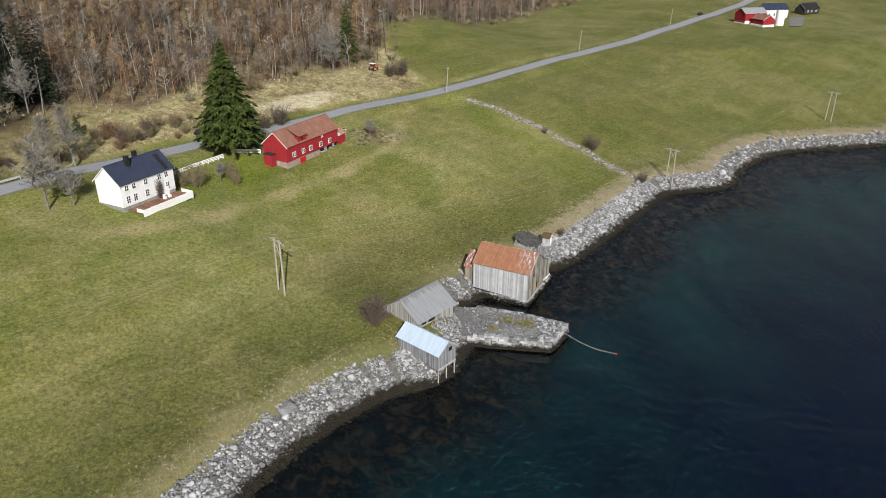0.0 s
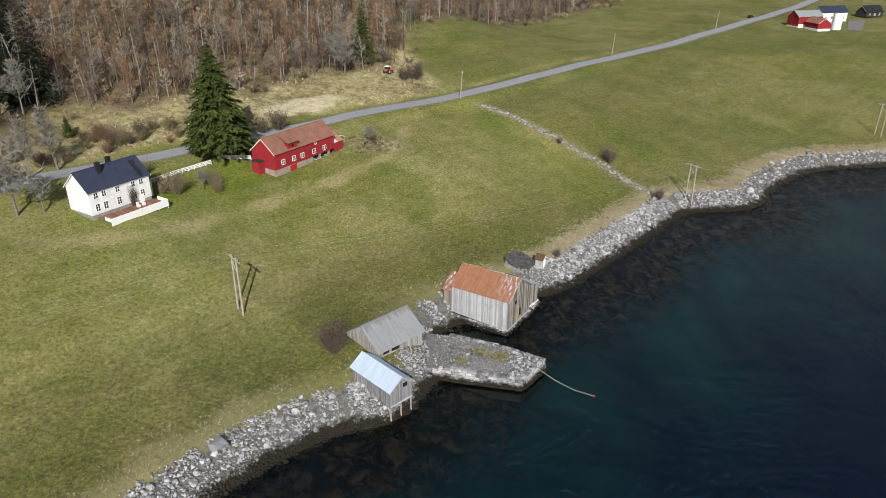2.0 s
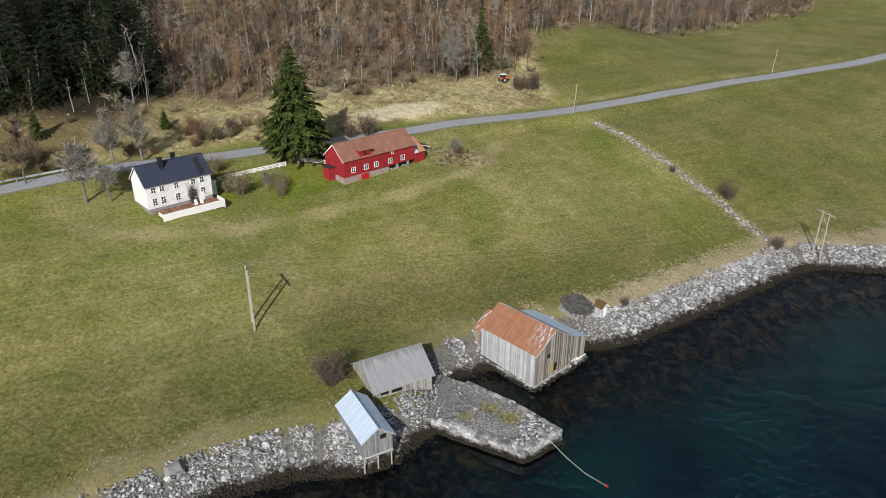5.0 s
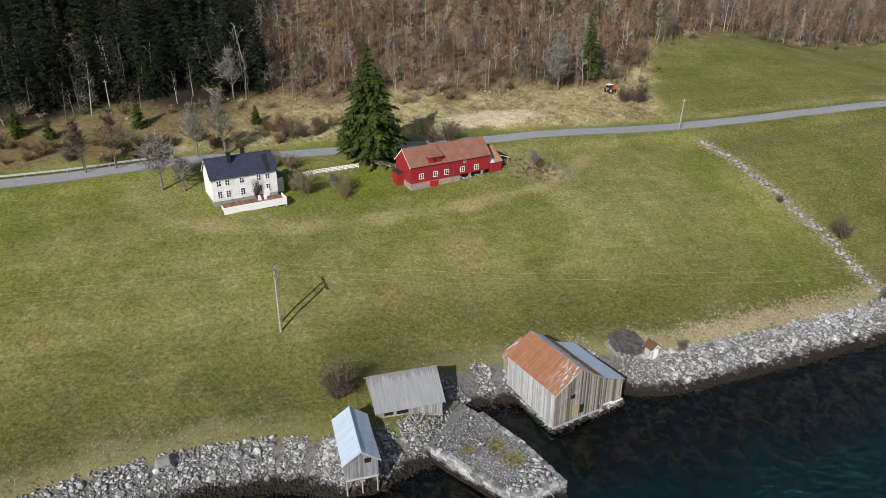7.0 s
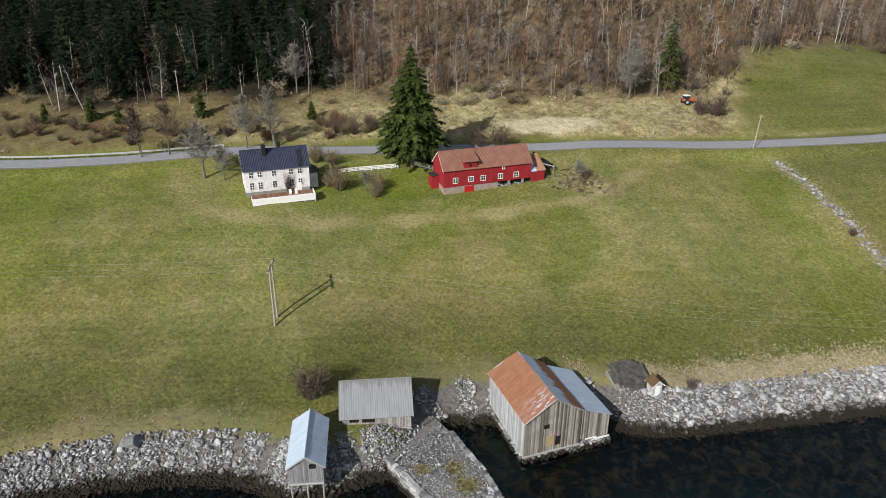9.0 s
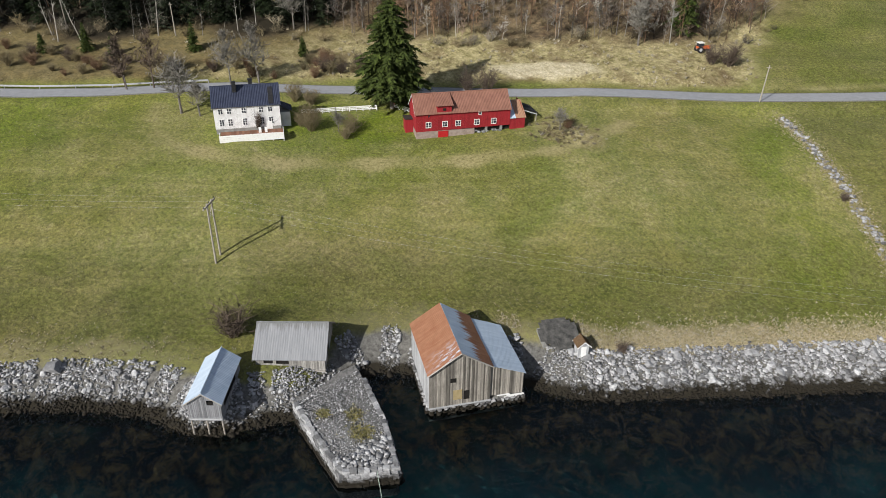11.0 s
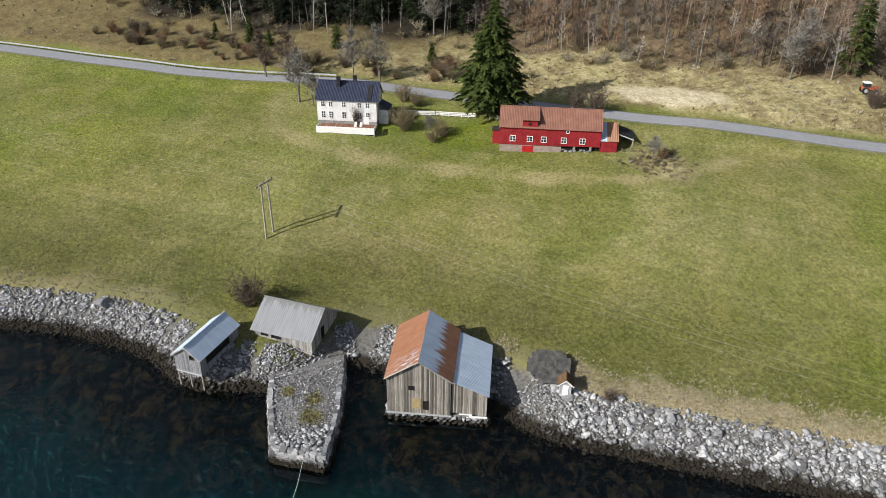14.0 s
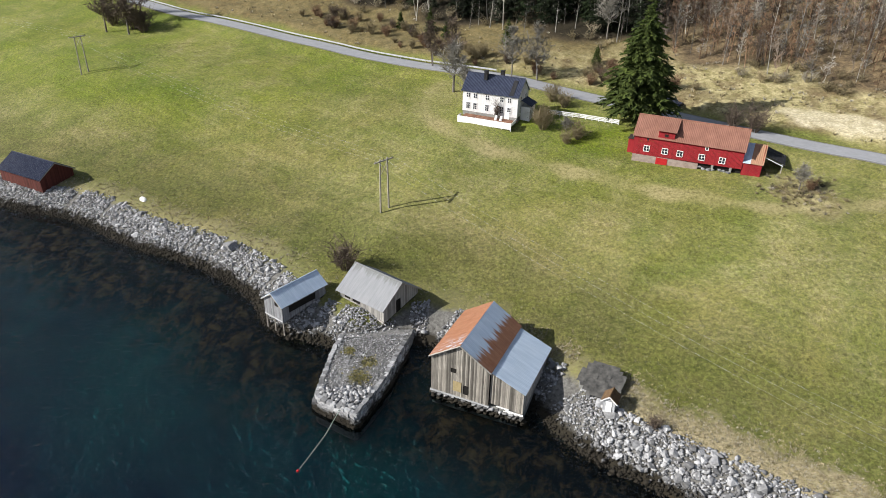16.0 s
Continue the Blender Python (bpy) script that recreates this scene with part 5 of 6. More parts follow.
# ---- power line ----
def h_pole(x, y, turn, height=9.8):
    t = thing("power_pole", pose(x, y, zat(x, y) - 0.2, 0, 0, turn), "grey wooden twin-leg power pole with a crossarm", "power pole", "power line")
    for s in (-1, 1):
        bm = bmesh.new()
        rod(bm, (0, s * 0.95, 0), (0, s * 0.8, height), 0.17, 0.12, 8)
        part("leg", bm, POLE_WOOD, t)
    bm = bmesh.new()
    box(bm, -0.1, -2.1, height - 0.5, 0.1, 2.1, height - 0.28)
    part("crossarm", bm, POLE_WOOD, t)
    for a, b in ((-1, 1), (1, -1)):
        bm = bmesh.new()
        rod(bm, (0, a * 0.85, height - 3.0), (0, b * 0.85, height - 0.6), 0.05, 0.05, 5)
        part("brace", bm, POLE_WOOD, t)
    for y0 in (-1.9, 0, 1.9):
        bm = bmesh.new()
        rod(bm, (0, y0, height - 0.28), (0, y0, height + 0.02), 0.07, 0.05, 6)
        part("insulator", bm, BLACK_METAL, t)
    return t


LINE = [(-290, -190), (-101, 19), (-28.7, 98.0), (55.5, 166), (123.5, 221.5), (330, 390)]
tops = []
for i, (x, y) in enumerate(LINE):
    a, b = LINE[max(0, i - 1)], LINE[min(len(LINE) - 1, i + 1)]
    turn = heading(b[0] - a[0], b[1] - a[1])
    h_pole(x, y, turn)
    side = Vector((-math.sin(radians(turn)), math.cos(radians(turn))))
    tops.append([(Vector((x, y)) + side * s, zat(x, y) + 9.6) for s in (-1.9, 0, 1.9)])
for k in range(3):
    bm = bmesh.new()
    for a, b in zip(tops[:-1], tops[1:]):
        (p, z0), (q, z1) = a[k], b[k]
        prev = None
        for i in range(17):
            u = i / 16
            c = p + (q - p) * u
            v = Vector((c.x, c.y, z0 + (z1 - z0) * u - 2.2 * 4 * u * (1 - u) * min(1, (q - p).length / 110)))
            if prev is not None:
                rod(bm, prev, v, 0.006, 0.006, 4)
            prev = v
    ob = part("power_cable", bm, GALVANISED, None)
    tagged(ob, "thin grey overhead power cable between wooden poles", "cable", "power line")


def road_pole(x, y, height=8.0, lean=3):
    t = thing("utility_pole", pose(x, y, zat(x, y) - 0.2, lean, 2, 30), "single grey wooden utility pole beside the road", "utility pole", "roadside poles")
    bm = bmesh.new()
    rod(bm, (0, 0, 0), (0, 0, height), 0.15, 0.1, 8)
    part("pole", bm, POLE_WOOD, t)
    bm = boxes((-0.5, -0.05, height - 0.5, 0.5, 0.05, height - 0.4))
    part("crossarm", bm, POLE_WOOD, t)


for x, y in ((-1.4, 207.0), (51, 279), (106, 345), (-50.5, 199), (-108.8, 127.3), (-126, 108)):
    road_pole(x, y)


# ---- trees ----
def bare_tree_mesh(seed, height, spread, limbs=16, twigs=170, shrub=False, wide=1.0):
    """A leafless tree: trunk, limbs, then many fine twigs as slim blades."""
    rnd = random.Random(seed)
    v, f = [], []

    def stick(a, b, r0, r1, n=3):
        a, b = Vector(a), Vector(b)
        m = (b - a).to_track_quat("Z", "Y").to_matrix()
        k = len(v)
        for p, r in ((a, r0), (b, r1)):
            for i in range(n):
                v.append(tuple(p + m @ Vector((r * math.cos(6.2832 * i / n), r * math.sin(6.2832 * i / n), 0))))
        for i in range(n):
            f.append((k + i, k + (i + 1) % n, k + n + (i + 1) % n, k + n + i))

    ends = []
    if shrub:
        for i in range(limbs):
            a = rnd.uniform(0, 6.28)
            tip = Vector((math.cos(a) * spread * rnd.uniform(0.2, 1), math.sin(a) * spread * rnd.uniform(0.2, 1), height * rnd.uniform(0.45, 1)))
            base = Vector((math.cos(a) * 0.3, math.sin(a) * 0.3, -0.2))
            stick(base, tip, 0.035, 0.01)
            ends.append((base, tip))
    else:
        bend = Vector((rnd.uniform(-0.06, 0.06) * height, rnd.uniform(-0.06, 0.06) * height, 0))
        mid, top = Vector((0, 0, height * 0.5)) + bend, Vector((0, 0, height)) + bend * 1.4
        r = height * 0.014
        stick((0, 0, -0.4), mid, r, r * 0.6, 5)
        stick(mid, top, r * 0.6, r * 0.15, 4)
        for i in range(limbs):
            u = rnd.uniform(0.25, 0.97)
            base = mid * (u * 2) if u < 0.5 else mid.lerp(top, u * 2 - 1)
            a, ln = rnd.uniform(0, 6.28), spread * (1.15 - u) * rnd.uniform(0.6, 1.1)
            tip = base + Vector((math.cos(a) * ln, math.sin(a) * ln, ln * rnd.uniform(0.6, 1.3)))
            stick(base, tip, r * 0.32, r * 0.08)
            ends.append((base, tip))
        ends.append((mid, top))
    for i in range(twigs):
        a, b = rnd.choice(ends)
        p = a.lerp(b, rnd.uniform(0.25, 1.0))
        ln = (b - a).length * rnd.uniform(0.18, 0.5) + 0.25
        d = Vector((rnd.gauss(0, 0.7), rnd.gauss(0, 0.7), rnd.uniform(0.1, 1.2))).normalized()
        q = p + d * ln
        side = d.cross(Vector((rnd.gauss(0, 1), rnd.gauss(0, 1), rnd.gauss(0, 1)))).normalized() * rnd.uniform(0.025, 0.05) * wide
        k = len(v)
        v += [tuple(p - side), tuple(p + side), tuple(q)]
        f.append((k, k + 1, k + 2))
        for _ in range(2):
            p2 = p.lerp(q, rnd.uniform(0.3, 0.9))
            d2 = (d + Vector((rnd.gauss(0, 0.6), rnd.gauss(0, 0.6), rnd.gauss(0, 0.4)))).normalized()
            k = len(v)
            s2 = side * 0.7
            v += [tuple(p2 - s2), tuple(p2 + s2), tuple(p2 + d2 * ln * 0.55)]
            f.append((k, k + 1, k + 2))
    me = bpy.data.meshes.new("bare_tree")
    me.from_pydata(v, [], f)
    return me


def spruce_crown_mesh(seed, height, spread, layers=22, per=13, clumps=9, low=0.06):
    """Drooping branches in whorls, each a spray of many small needle blades."""
    rnd = random.Random(seed)
    v, f = [], []
    for j in range(layers):
        u = j / (layers - 1)
        z = height * (low + (0.985 - low) * u)
        reach = spread * (1 - u) ** 0.8 * (0.72 + 0.28 * min(1, u / 0.16)) * rnd.uniform(0.78, 1.2) + 0.15
        n = max(4, round(per * (1 - 0.6 * u)))
        for i in range(n):
            a = 6.2832 * (i + rnd.uniform(-0.4, 0.4)) / n
            ln = reach * rnd.uniform(0.5, 1.2)
            zz = z + rnd.uniform(-0.35, 0.35)
            out, side = Vector((math.cos(a), math.sin(a), 0)), Vector((-math.sin(a), math.cos(a), 0))
            for c in range(clumps):
                w = (c + rnd.uniform(0.1, 0.9)) / clumps
                p = out * (ln * w) + Vector((0, 0, zz - ln * 0.32 * w * w + 0.1 * ln * w))
                size = (0.24 + 0.3 * ln * (1 - 0.55 * w)) * rnd.uniform(0.7, 1.2)
                for s in (-1, 1, 0):
                    d = (out * rnd.uniform(0.4, 1.0) + side * s * rnd.uniform(0.5, 1.0) + Vector((0, 0, rnd.uniform(-0.75, 0.05)))).normalized() * size
                    wd = d.cross(Vector((rnd.gauss(0, 0.5), rnd.gauss(0, 0.5), 1))).normalized() * size * 0.26
                    k = len(v)
                    v += [tuple(p - wd), tuple(p + wd), tuple(p + d)]
                    f.append((k, k + 1, k + 2))
    for i in range(5):
        k = len(v)
        v += [(0.1, 0, height * 0.95), (-0.08, 0.08, height * 0.95), (0, 0, height + 0.3)]
        f.append((k, k + 1, k + 2))
    me = bpy.data.meshes.new("crown")
    me.from_pydata(v, [], f)
    return me


def spruce(x, y, height, spread, layers, per, clumps, label, seed=1, material=None):
    t = thing("spruce_tree", pose(x, y, zat(x, y) - 0.3), label, "spruce")
    bm = bmesh.new()
    rod(bm, (0, 0, 0), (0, 0, height * 0.98), height * 0.016, 0.03, 8)
    part("trunk", bm, BARK, t)
    me = spruce_crown_mesh(seed, height, spread, layers, per, clumps, 0.15 if height > 20 else 0.06)
    me.materials.append(material or NEEDLES)
    ob = new("crown", me)
    ob.parent = t
    return t


spruce(-49.2, 146.9, 25.3, 7.2, 42, 20, 17, "tall dark green spruce beside the red barn", 5)
for x, y, h, w, s in ((-99, 127.4, 6.5, 1.8, 1), (-113, 108, 6.5, 1.6, 2), (-82.7, 146.6, 4.5, 1.3, 3), (-118, 100, 4.5, 1.3, 4), (-32.5, 225, 20, 4.0, 6), (-34, 228, 17, 3.6, 7), (-108, 112, 4.5, 1.3, 8)):
    spruce(x, y, h, w, 20, 12, 8, "young green spruce on the rough slope" if h < 10 else "tall spruce at the edge of the bare wood", s)

BARE = [bare_tree_mesh(200 + i, h, w, 12, 90, wide=1.5) for i, (h, w) in enumerate(((8, 2.6), (10, 3.2), (12, 3.4), (7, 2.8), (9, 2.4), (11, 3.0)))]
TRUNKS = [bare_tree_mesh(250 + i, h, w, 9, 14) for i, (h, w) in enumerate(((9, 2.0), (11, 2.4), (12, 2.0), (10, 2.8)))]
SHRUBS = [bare_tree_mesh(300 + i, 3.0, 2.0, 14, 100, shrub=True, wide=1.4) for i in range(4)]
DENSE_SHRUBS = [bare_tree_mesh(320 + i, 3.2, 1.9, 44, 420, shrub=True, wide=0.8) for i in range(4)]
DENSE_TREES = [bare_tree_mesh(340 + i, h, w, 36, 600, wide=1.5) for i, (h, w) in enumerate(((8, 3.0), (10, 3.8), (12, 4.2), (7, 3.2), (9, 3.0), (11, 3.6)))]
SPRUCES = [spruce_crown_mesh(400 + i, h, w, 15, 7, 4) for i, (h, w) in enumerate(((15, 3.2), (18, 3.6), (21, 3.9), (13, 3.0)))]


def scatter(n, seed, test, x0, x1, y0, y1):
    r = np.random.RandomState(seed)
    x, y = r.uniform(x0, x1, n), r.uniform(y0, y1, n)
    d = to_line(x, y, EDGE_LINE)[0]
    keep = test(x, y, d, r)
    x, y = x[keep], y[keep]
    return x, y, ground_z(x, y)


def forest():
    rnd = random.Random(77)

    x, y, z = scatter(9000, 1, lambda x, y, d, r: (d > 5) & (d < 95) & (r.uniform(0, 1, len(x)) < 1.3 * spruce_zone(x, y) * np.clip(1.25 - d / 110, 0.3, 1)) & (x > -330), -330, -40, -60, 330)
    order = np.argsort(to_line(x, y, EDGE_LINE)[0] + 0.25 * np.abs(y - 130))[:850]
    near = list(zip(x[order], y[order], z[order]))
    ob = joined_copies("spruce_wood", SPRUCES, [(rnd.randrange(4), pose(a, b, c - 0.3, 0, 0, rnd.uniform(0, 360)) @ Matrix.Diagonal((1, 1, rnd.uniform(0.75, 1.15), 1))) for a, b, c in near], NEEDLES_SHADED)
    tagged(ob, "dense spruce plantation on the hillside, its dark green deepened by painted shade", "spruce wood", kind="stuff")

    def bare_test(x, y, d, r):
        return (d > 1.5) & (d < 90) & (r.uniform(0, 1, len(x)) < (1 - 0.93 * spruce_zone(x, y)) * np.clip(1.25 - d / 110, 0.3, 1))

    for name, seed, mat, count, label in (("bare_birch_wood", 2, TWIGS, 7500, "leafless red-brown birch and alder wood"), ("grey_wood", 3, TWIGS_GREY, 2400, "leafless pale grey trees in the wood"), ("dark_wood", 4, TWIGS_DARK, 3000, "leafless dark brown trees and undergrowth")):
        x, y, z = scatter(count, seed, bare_test, -190, 80, 80, 430)
        ob = joined_copies(name, BARE, [(rnd.randrange(6), pose(a, b, c - 0.2, rnd.uniform(-4, 4), rnd.uniform(-4, 4), rnd.uniform(0, 360)) @ Matrix.Diagonal((s, s, s * rnd.uniform(0.8, 1.1), 1))) for a, b, c in zip(x, y, z) for s in (rnd.uniform(0.6, 1.0),)], mat)
        tagged(ob, label, "wood", kind="stuff")
    x, y, z = scatter(2600, 8, lambda x, y, d, r: (d > 0) & (d < 55) & (r.uniform(0, 1, len(x)) < 0.22 + 0.65 * spruce_zone(x, y) * (d < 16)), -190, 60, 80, 380)
    ob = joined_copies("birch_trunks", TRUNKS, [(rnd.randrange(4), pose(a, b, c - 0.2, rnd.uniform(-6, 6), rnd.uniform(-6, 6), rnd.uniform(0, 360)) @ Matrix.Diagonal((s * 0.9, s * 0.9, s, 1))) for a, b, c in zip(x, y, z) for s in (rnd.uniform(0.6, 1.15),)], PALE_BARK)
    tagged(ob, "slender pale birch trunks standing in the wood", "wood", kind="stuff")
    x, y, z = scatter(3400, 5, lambda x, y, d, r: (d > -3) & (d < 60), -190, 90, 70, 420)
    ob = joined_copies("undergrowth", SHRUBS, [(rnd.randrange(4), pose(a, b, c, 0, 0, rnd.uniform(0, 360)) @ Matrix.Diagonal((s, s, s * 0.8, 1))) for a, b, c in zip(x, y, z) for s in (rnd.uniform(0.4, 1.1),)], TWIGS_OLIVE)
    tagged(ob, "olive-brown leafless undergrowth at the wood's edge", "undergrowth", kind="stuff")
    brown = [(rnd.gauss(-20, 3.2), rnd.gauss(166, 3.0)) for _ in range(170)]
    ob = joined_copies("brown_brush", SHRUBS, [(rnd.randrange(4), pose(a, b, zat(a, b), 0, 0, rnd.uniform(0, 360)) @ Matrix.Diagonal((s, s, s * 0.6, 1))) for a, b in brown for s in (rnd.uniform(0.14, 0.3),)], TWIGS_OLIVE)
    tagged(ob, "low red-brown brush on the grass beyond the barn", "brush", kind="stuff")
    # thin scrub and grass over the rough ground above the road
    r = np.random.RandomState(6)
    x, y = r.uniform(-190, 0, 9000), r.uniform(40, 260, 9000)
    rd, d = to_line(x, y, ROAD_LINE)[0], to_line(x, y, EDGE_LINE)[0]
    keep = (rd > 4.5) & (d < 3) & (rough_ground(x, y, rd) > 0.5) & (flat_straw(x, y) < 0.3) & (r.uniform(0, 1, len(x)) < 1 - 0.8 * ramp(-x, 76, 92))
    x, y = x[keep], y[keep]
    z = ground_z(x, y)
    T = [tuft_mesh(20 + i, 12) for i in range(3)]
    ob = joined_copies("rough_grass", T, [(rnd.randrange(3), pose(a, b, c - 0.03, 0, 0, rnd.uniform(0, 360)) @ Matrix.Diagonal((1.1, 1.1, rnd.uniform(0.3, 0.8), 1))) for a, b, c in zip(x, y, z)], STRAW)
    tagged(ob, "straw-coloured rough grass above the road", "rough grass", kind="stuff")


def field_grass():
    """Short uneven tussocks over the meadow below the road."""
    r = np.random.RandomState(12)
    x, y = r.uniform(-120, 120, 150000), r.uniform(25, 260, 150000)
    d, rd = to_line(x, y, SHORE_LINE)[0], to_line(x, y, ROAD_LINE)[0]
    keep = (d > 8) & (d < 100) & (rd < -4) & (np.hypot(x + 56, y - 119) > 9) & (np.hypot(x + 34, y - 152.5) > 11) & (np.hypot(x + 6, y - 97.7) > 7)
    x, y = x[keep][:75000], y[keep][:75000]
    z = ground_z(x, y)
    a, s, h = r.uniform(0, 6.28, len(x)), r.uniform(0.35, 0.8, len(x)), r.uniform(0.06, 0.2, len(x))
    T = [tuft_mesh(40 + i, 5) for i in range(4)]
    places = []
    for k in range(len(x)):
        c, n = math.cos(a[k]) * s[k], math.sin(a[k]) * s[k]
        places.append((k % 4, ((c, -n, 0, x[k]), (n, c, 0, y[k]), (0, 0, h[k], z[k] - 0.02), (0, 0, 0, 1))))
    ob = joined_copies("meadow_grass", T, places, MEADOW_BLADES)
    tagged(ob, "short yellow-green and straw-coloured meadow tussocks", "grass", kind="stuff")


MEADOW_BLADES = twig_material("meadow_blades", (0.26, 0.235, 0.085), (0.1, 0.115, 0.018), 0.6)
forest()
field_grass()


def bare_tree(x, y, scale, k, mat, label, shrub=False, name="bare_tree"):
    """One leafless tree or shrub as a thing: a trunk with limbs, and its crown of twigs."""
    t = thing(name, pose(x, y, zat(x, y), 0, 0, (x * 37 + y * 11) % 360), label, "shrub" if shrub else "tree")
    src = (DENSE_SHRUBS if shrub else DENSE_TREES)[k]
    me = src.copy()
    me.materials.clear()
    me.materials.append(mat)
    ob = new("crown", me)
    ob.parent = t
    ob.scale = (scale, scale, scale)
    if not shrub:
        bm = bmesh.new()
        rod(bm, (0, 0, -0.4), (0, 0, 2.6 * scale), 0.2 * scale, 0.13 * scale, 7)
        part("trunk", bm, BARK, t)
    return t


for x, y, s, k, mat, lab in ((-87, 112.7, 1.0, 2, TWIGS_DARK, "leafless dark roadside tree"), (-78.5, 126, 1.1, 1, TWIGS_GREY, "leafless grey tree behind the white house"), (-76.5, 131.6, 1.05, 2, TWIGS_GREY, "tall leafless grey tree behind the white house"),
                             (-72.4, 112.2, 1.5, 3, TWIGS_GREY, "leafless grey tree at the house gable"), (-69, 114.5, 0.95, 3, TWIGS_GREY, "spreading leafless grey tree at the house gable"), (-95.7, 152, 1.15, 1, TWIGS_GREY, "spreading pale grey tree before the spruces"), (-90, 108, 1.2, 4, TWIGS_DARK, "leafless dark roadside tree"),
                             (-20.5, 166, 0.6, 3, TWIGS_GREY, "small leafless tree beyond the barn"), (-48, 133, 0.55, 3, TWIGS_GREY, "small leafless orchard tree"), (-35.8, 211.5, 1.35, 3, TWIGS_GREY, "pale grey leafless tree at the wood's edge"),
                             (-38, 216, 1.25, 1, TWIGS_GREY, "pale grey leafless tree at the wood's edge"), (-139, 22, 1.6, 1, TWIGS_DARK, "dark leafless tree by the road"), (-132, 20, 1.6, 3, TWIGS_DARK, "dark leafless tree by the road"), (-146, 9, 1.5, 2, TWIGS_DARK, "dark leafless tree by the road"), (-136, 12, 1.6, 0, TWIGS_DARK, "dark leafless tree by the road")):
    bare_tree(x, y, s, k, mat, lab)
for x, y, s, k, mat, lab in ((-12.8, 92.3, 1.5, 0, TWIGS_DARK, "large brown leafless shrub beside the grey shed"), (38.5, 181, 1.2, 2, TWIGS_DARK, "dark leafless shrub on the field wall"),
                             (-51.5, 129, 1.35, 1, TWIGS_OLIVE, "olive-brown leafless garden shrub"), (-54, 128.5, 1.0, 2, TWIGS_OLIVE, "olive-brown leafless garden shrub"), (-46.5, 135, 1.1, 3, TWIGS_OLIVE, "leafless fruit bush in the garden"), (-44.8, 132.5, 0.8, 0, TWIGS_OLIVE, "leafless fruit bush in the garden"),
                             (-16, 219, 1.6, 2, TWIGS_DARK, "dark leafless shrub beside the hayfield"), (-19, 217, 1.3, 0, TWIGS_DARK, "dark leafless shrub beside the hayfield"), (-43, 168, 1.4, 1, TWIGS_DARK, "dark leafless shrub across the road from the barn"), (-46, 165, 1.2, 3, TWIGS_DARK, "dark leafless shrub across the road from the barn"),
                             (-137, 20, 2.2, 0, TWIGS_DARK, "large dark thicket by the road"), (-133, 24, 2.0, 1, TWIGS_DARK, "large dark thicket by the road"), (-143, 12, 2.2, 2, TWIGS_DARK, "large dark thicket by the road"), (48, 164, 0.9, 0, TWIGS_DARK, "low dark shrub at the shore"), (22.3, 130.2, 0.5, 1, TWIGS_DARK, "low red-brown shrub among the stones"), (26, 186.5, 0.5, 3, TWIGS_DARK, "small dark shrub on the field wall"),
                             (-20, 167.5, 0.6, 2, TWIGS, "brown scrub beyond the barn"), (-42.5, 151.5, 1.2, 1, TWIGS_OLIVE, "olive-brown shrub behind the barn"), (-61, 135, 1.0, 0, TWIGS_OLIVE, "brown shrub beside the road"), (-64, 133, 1.1, 1, TWIGS_OLIVE, "brown shrub beside the road")):
    bare_tree(x, y, s, k, mat, lab, True, "bare_shrub")
climber = bare_tree(-55.6, 120.1, 1.0, 2, TWIGS_DARK, "dark leafless climber against the white house wall", True, "bare_shrub")
climber.matrix_world = pose(-55.6, 120.1, 14.5) @ Matrix.Diagonal((0.42, 0.42, 1.15, 1))
rnd_scrub = random.Random(31)
for i in range(70):
    # brush on the shaded slope above the road
    x, y = rnd_scrub.uniform(-135, -62), 0
    base = np.interp(x, [-135, -97, -81, -60], [60, 97, 121, 149])
    y = base + rnd_scrub.uniform(8, 24)
    bare_tree(x, y, rnd_scrub.uniform(0.4, 1.0), rnd_scrub.randrange(4), rnd_scrub.choice((TWIGS_DARK, TWIGS_OLIVE, TWIGS_OLIVE, TWIGS)), "low leafless brush on the rough slope above the road", True, "bare_shrub")


# ---- garden fence, guard rail, vehicles ----
def fence_run(points, spacing=1.3):
    t = thing("picket_fence", Matrix.Identity(4), "white painted board fence along the garden", "fence")
    prev = None
    for a, b in zip(points[:-1], points[1:]):
        k = max(1, round(math.hypot(b[0] - a[0], b[1] - a[1]) / spacing))
        for i in range(k + 1):
            x, y = a[0] + (b[0] - a[0]) * i / k, a[1] + (b[1] - a[1]) * i / k
            z = zat(x, y)
            part("post", boxes((x - 0.06, y - 0.06, z - 0.2, x + 0.06, y + 0.06, z + 1.05)), WHITE_PAINT, t)
            here = Vector((x, y, z))
            if prev is not None and (here - prev).length > 0.1:
                for h in (0.25, 0.55, 0.85):
                    bm = bmesh.new()
                    d = (here - prev)
                    n = Vector((-d.y, d.x, 0)).normalized() * 0.02
                    v = [bm.verts.new(p) for p in (prev + n + Vector((0, 0, h)), here + n + Vector((0, 0, h)), here + n + Vector((0, 0, h + 0.2)), prev + n + Vector((0, 0, h + 0.2)),
                                                   prev - n + Vector((0, 0, h)), here - n + Vector((0, 0, h)), here - n + Vector((0, 0, h + 0.2)), prev - n + Vector((0, 0, h + 0.2)))]
                    for q in ((0, 1, 2, 3), (7, 6, 5, 4), (1, 0, 4, 5), (2, 1, 5, 6), (3, 2, 6, 7), (0, 3, 7, 4)):
                        bm.faces.new([v[w] for w in q])
                    part("board", bm, WHITE_PAINT, t)
            prev = here
    return t


fence_run([(-58.0, 131.0), (-55.0, 137.0), (-50.5, 144.0)])
fence_run([(-49.0, 147.2), (-43.5, 148.8)])


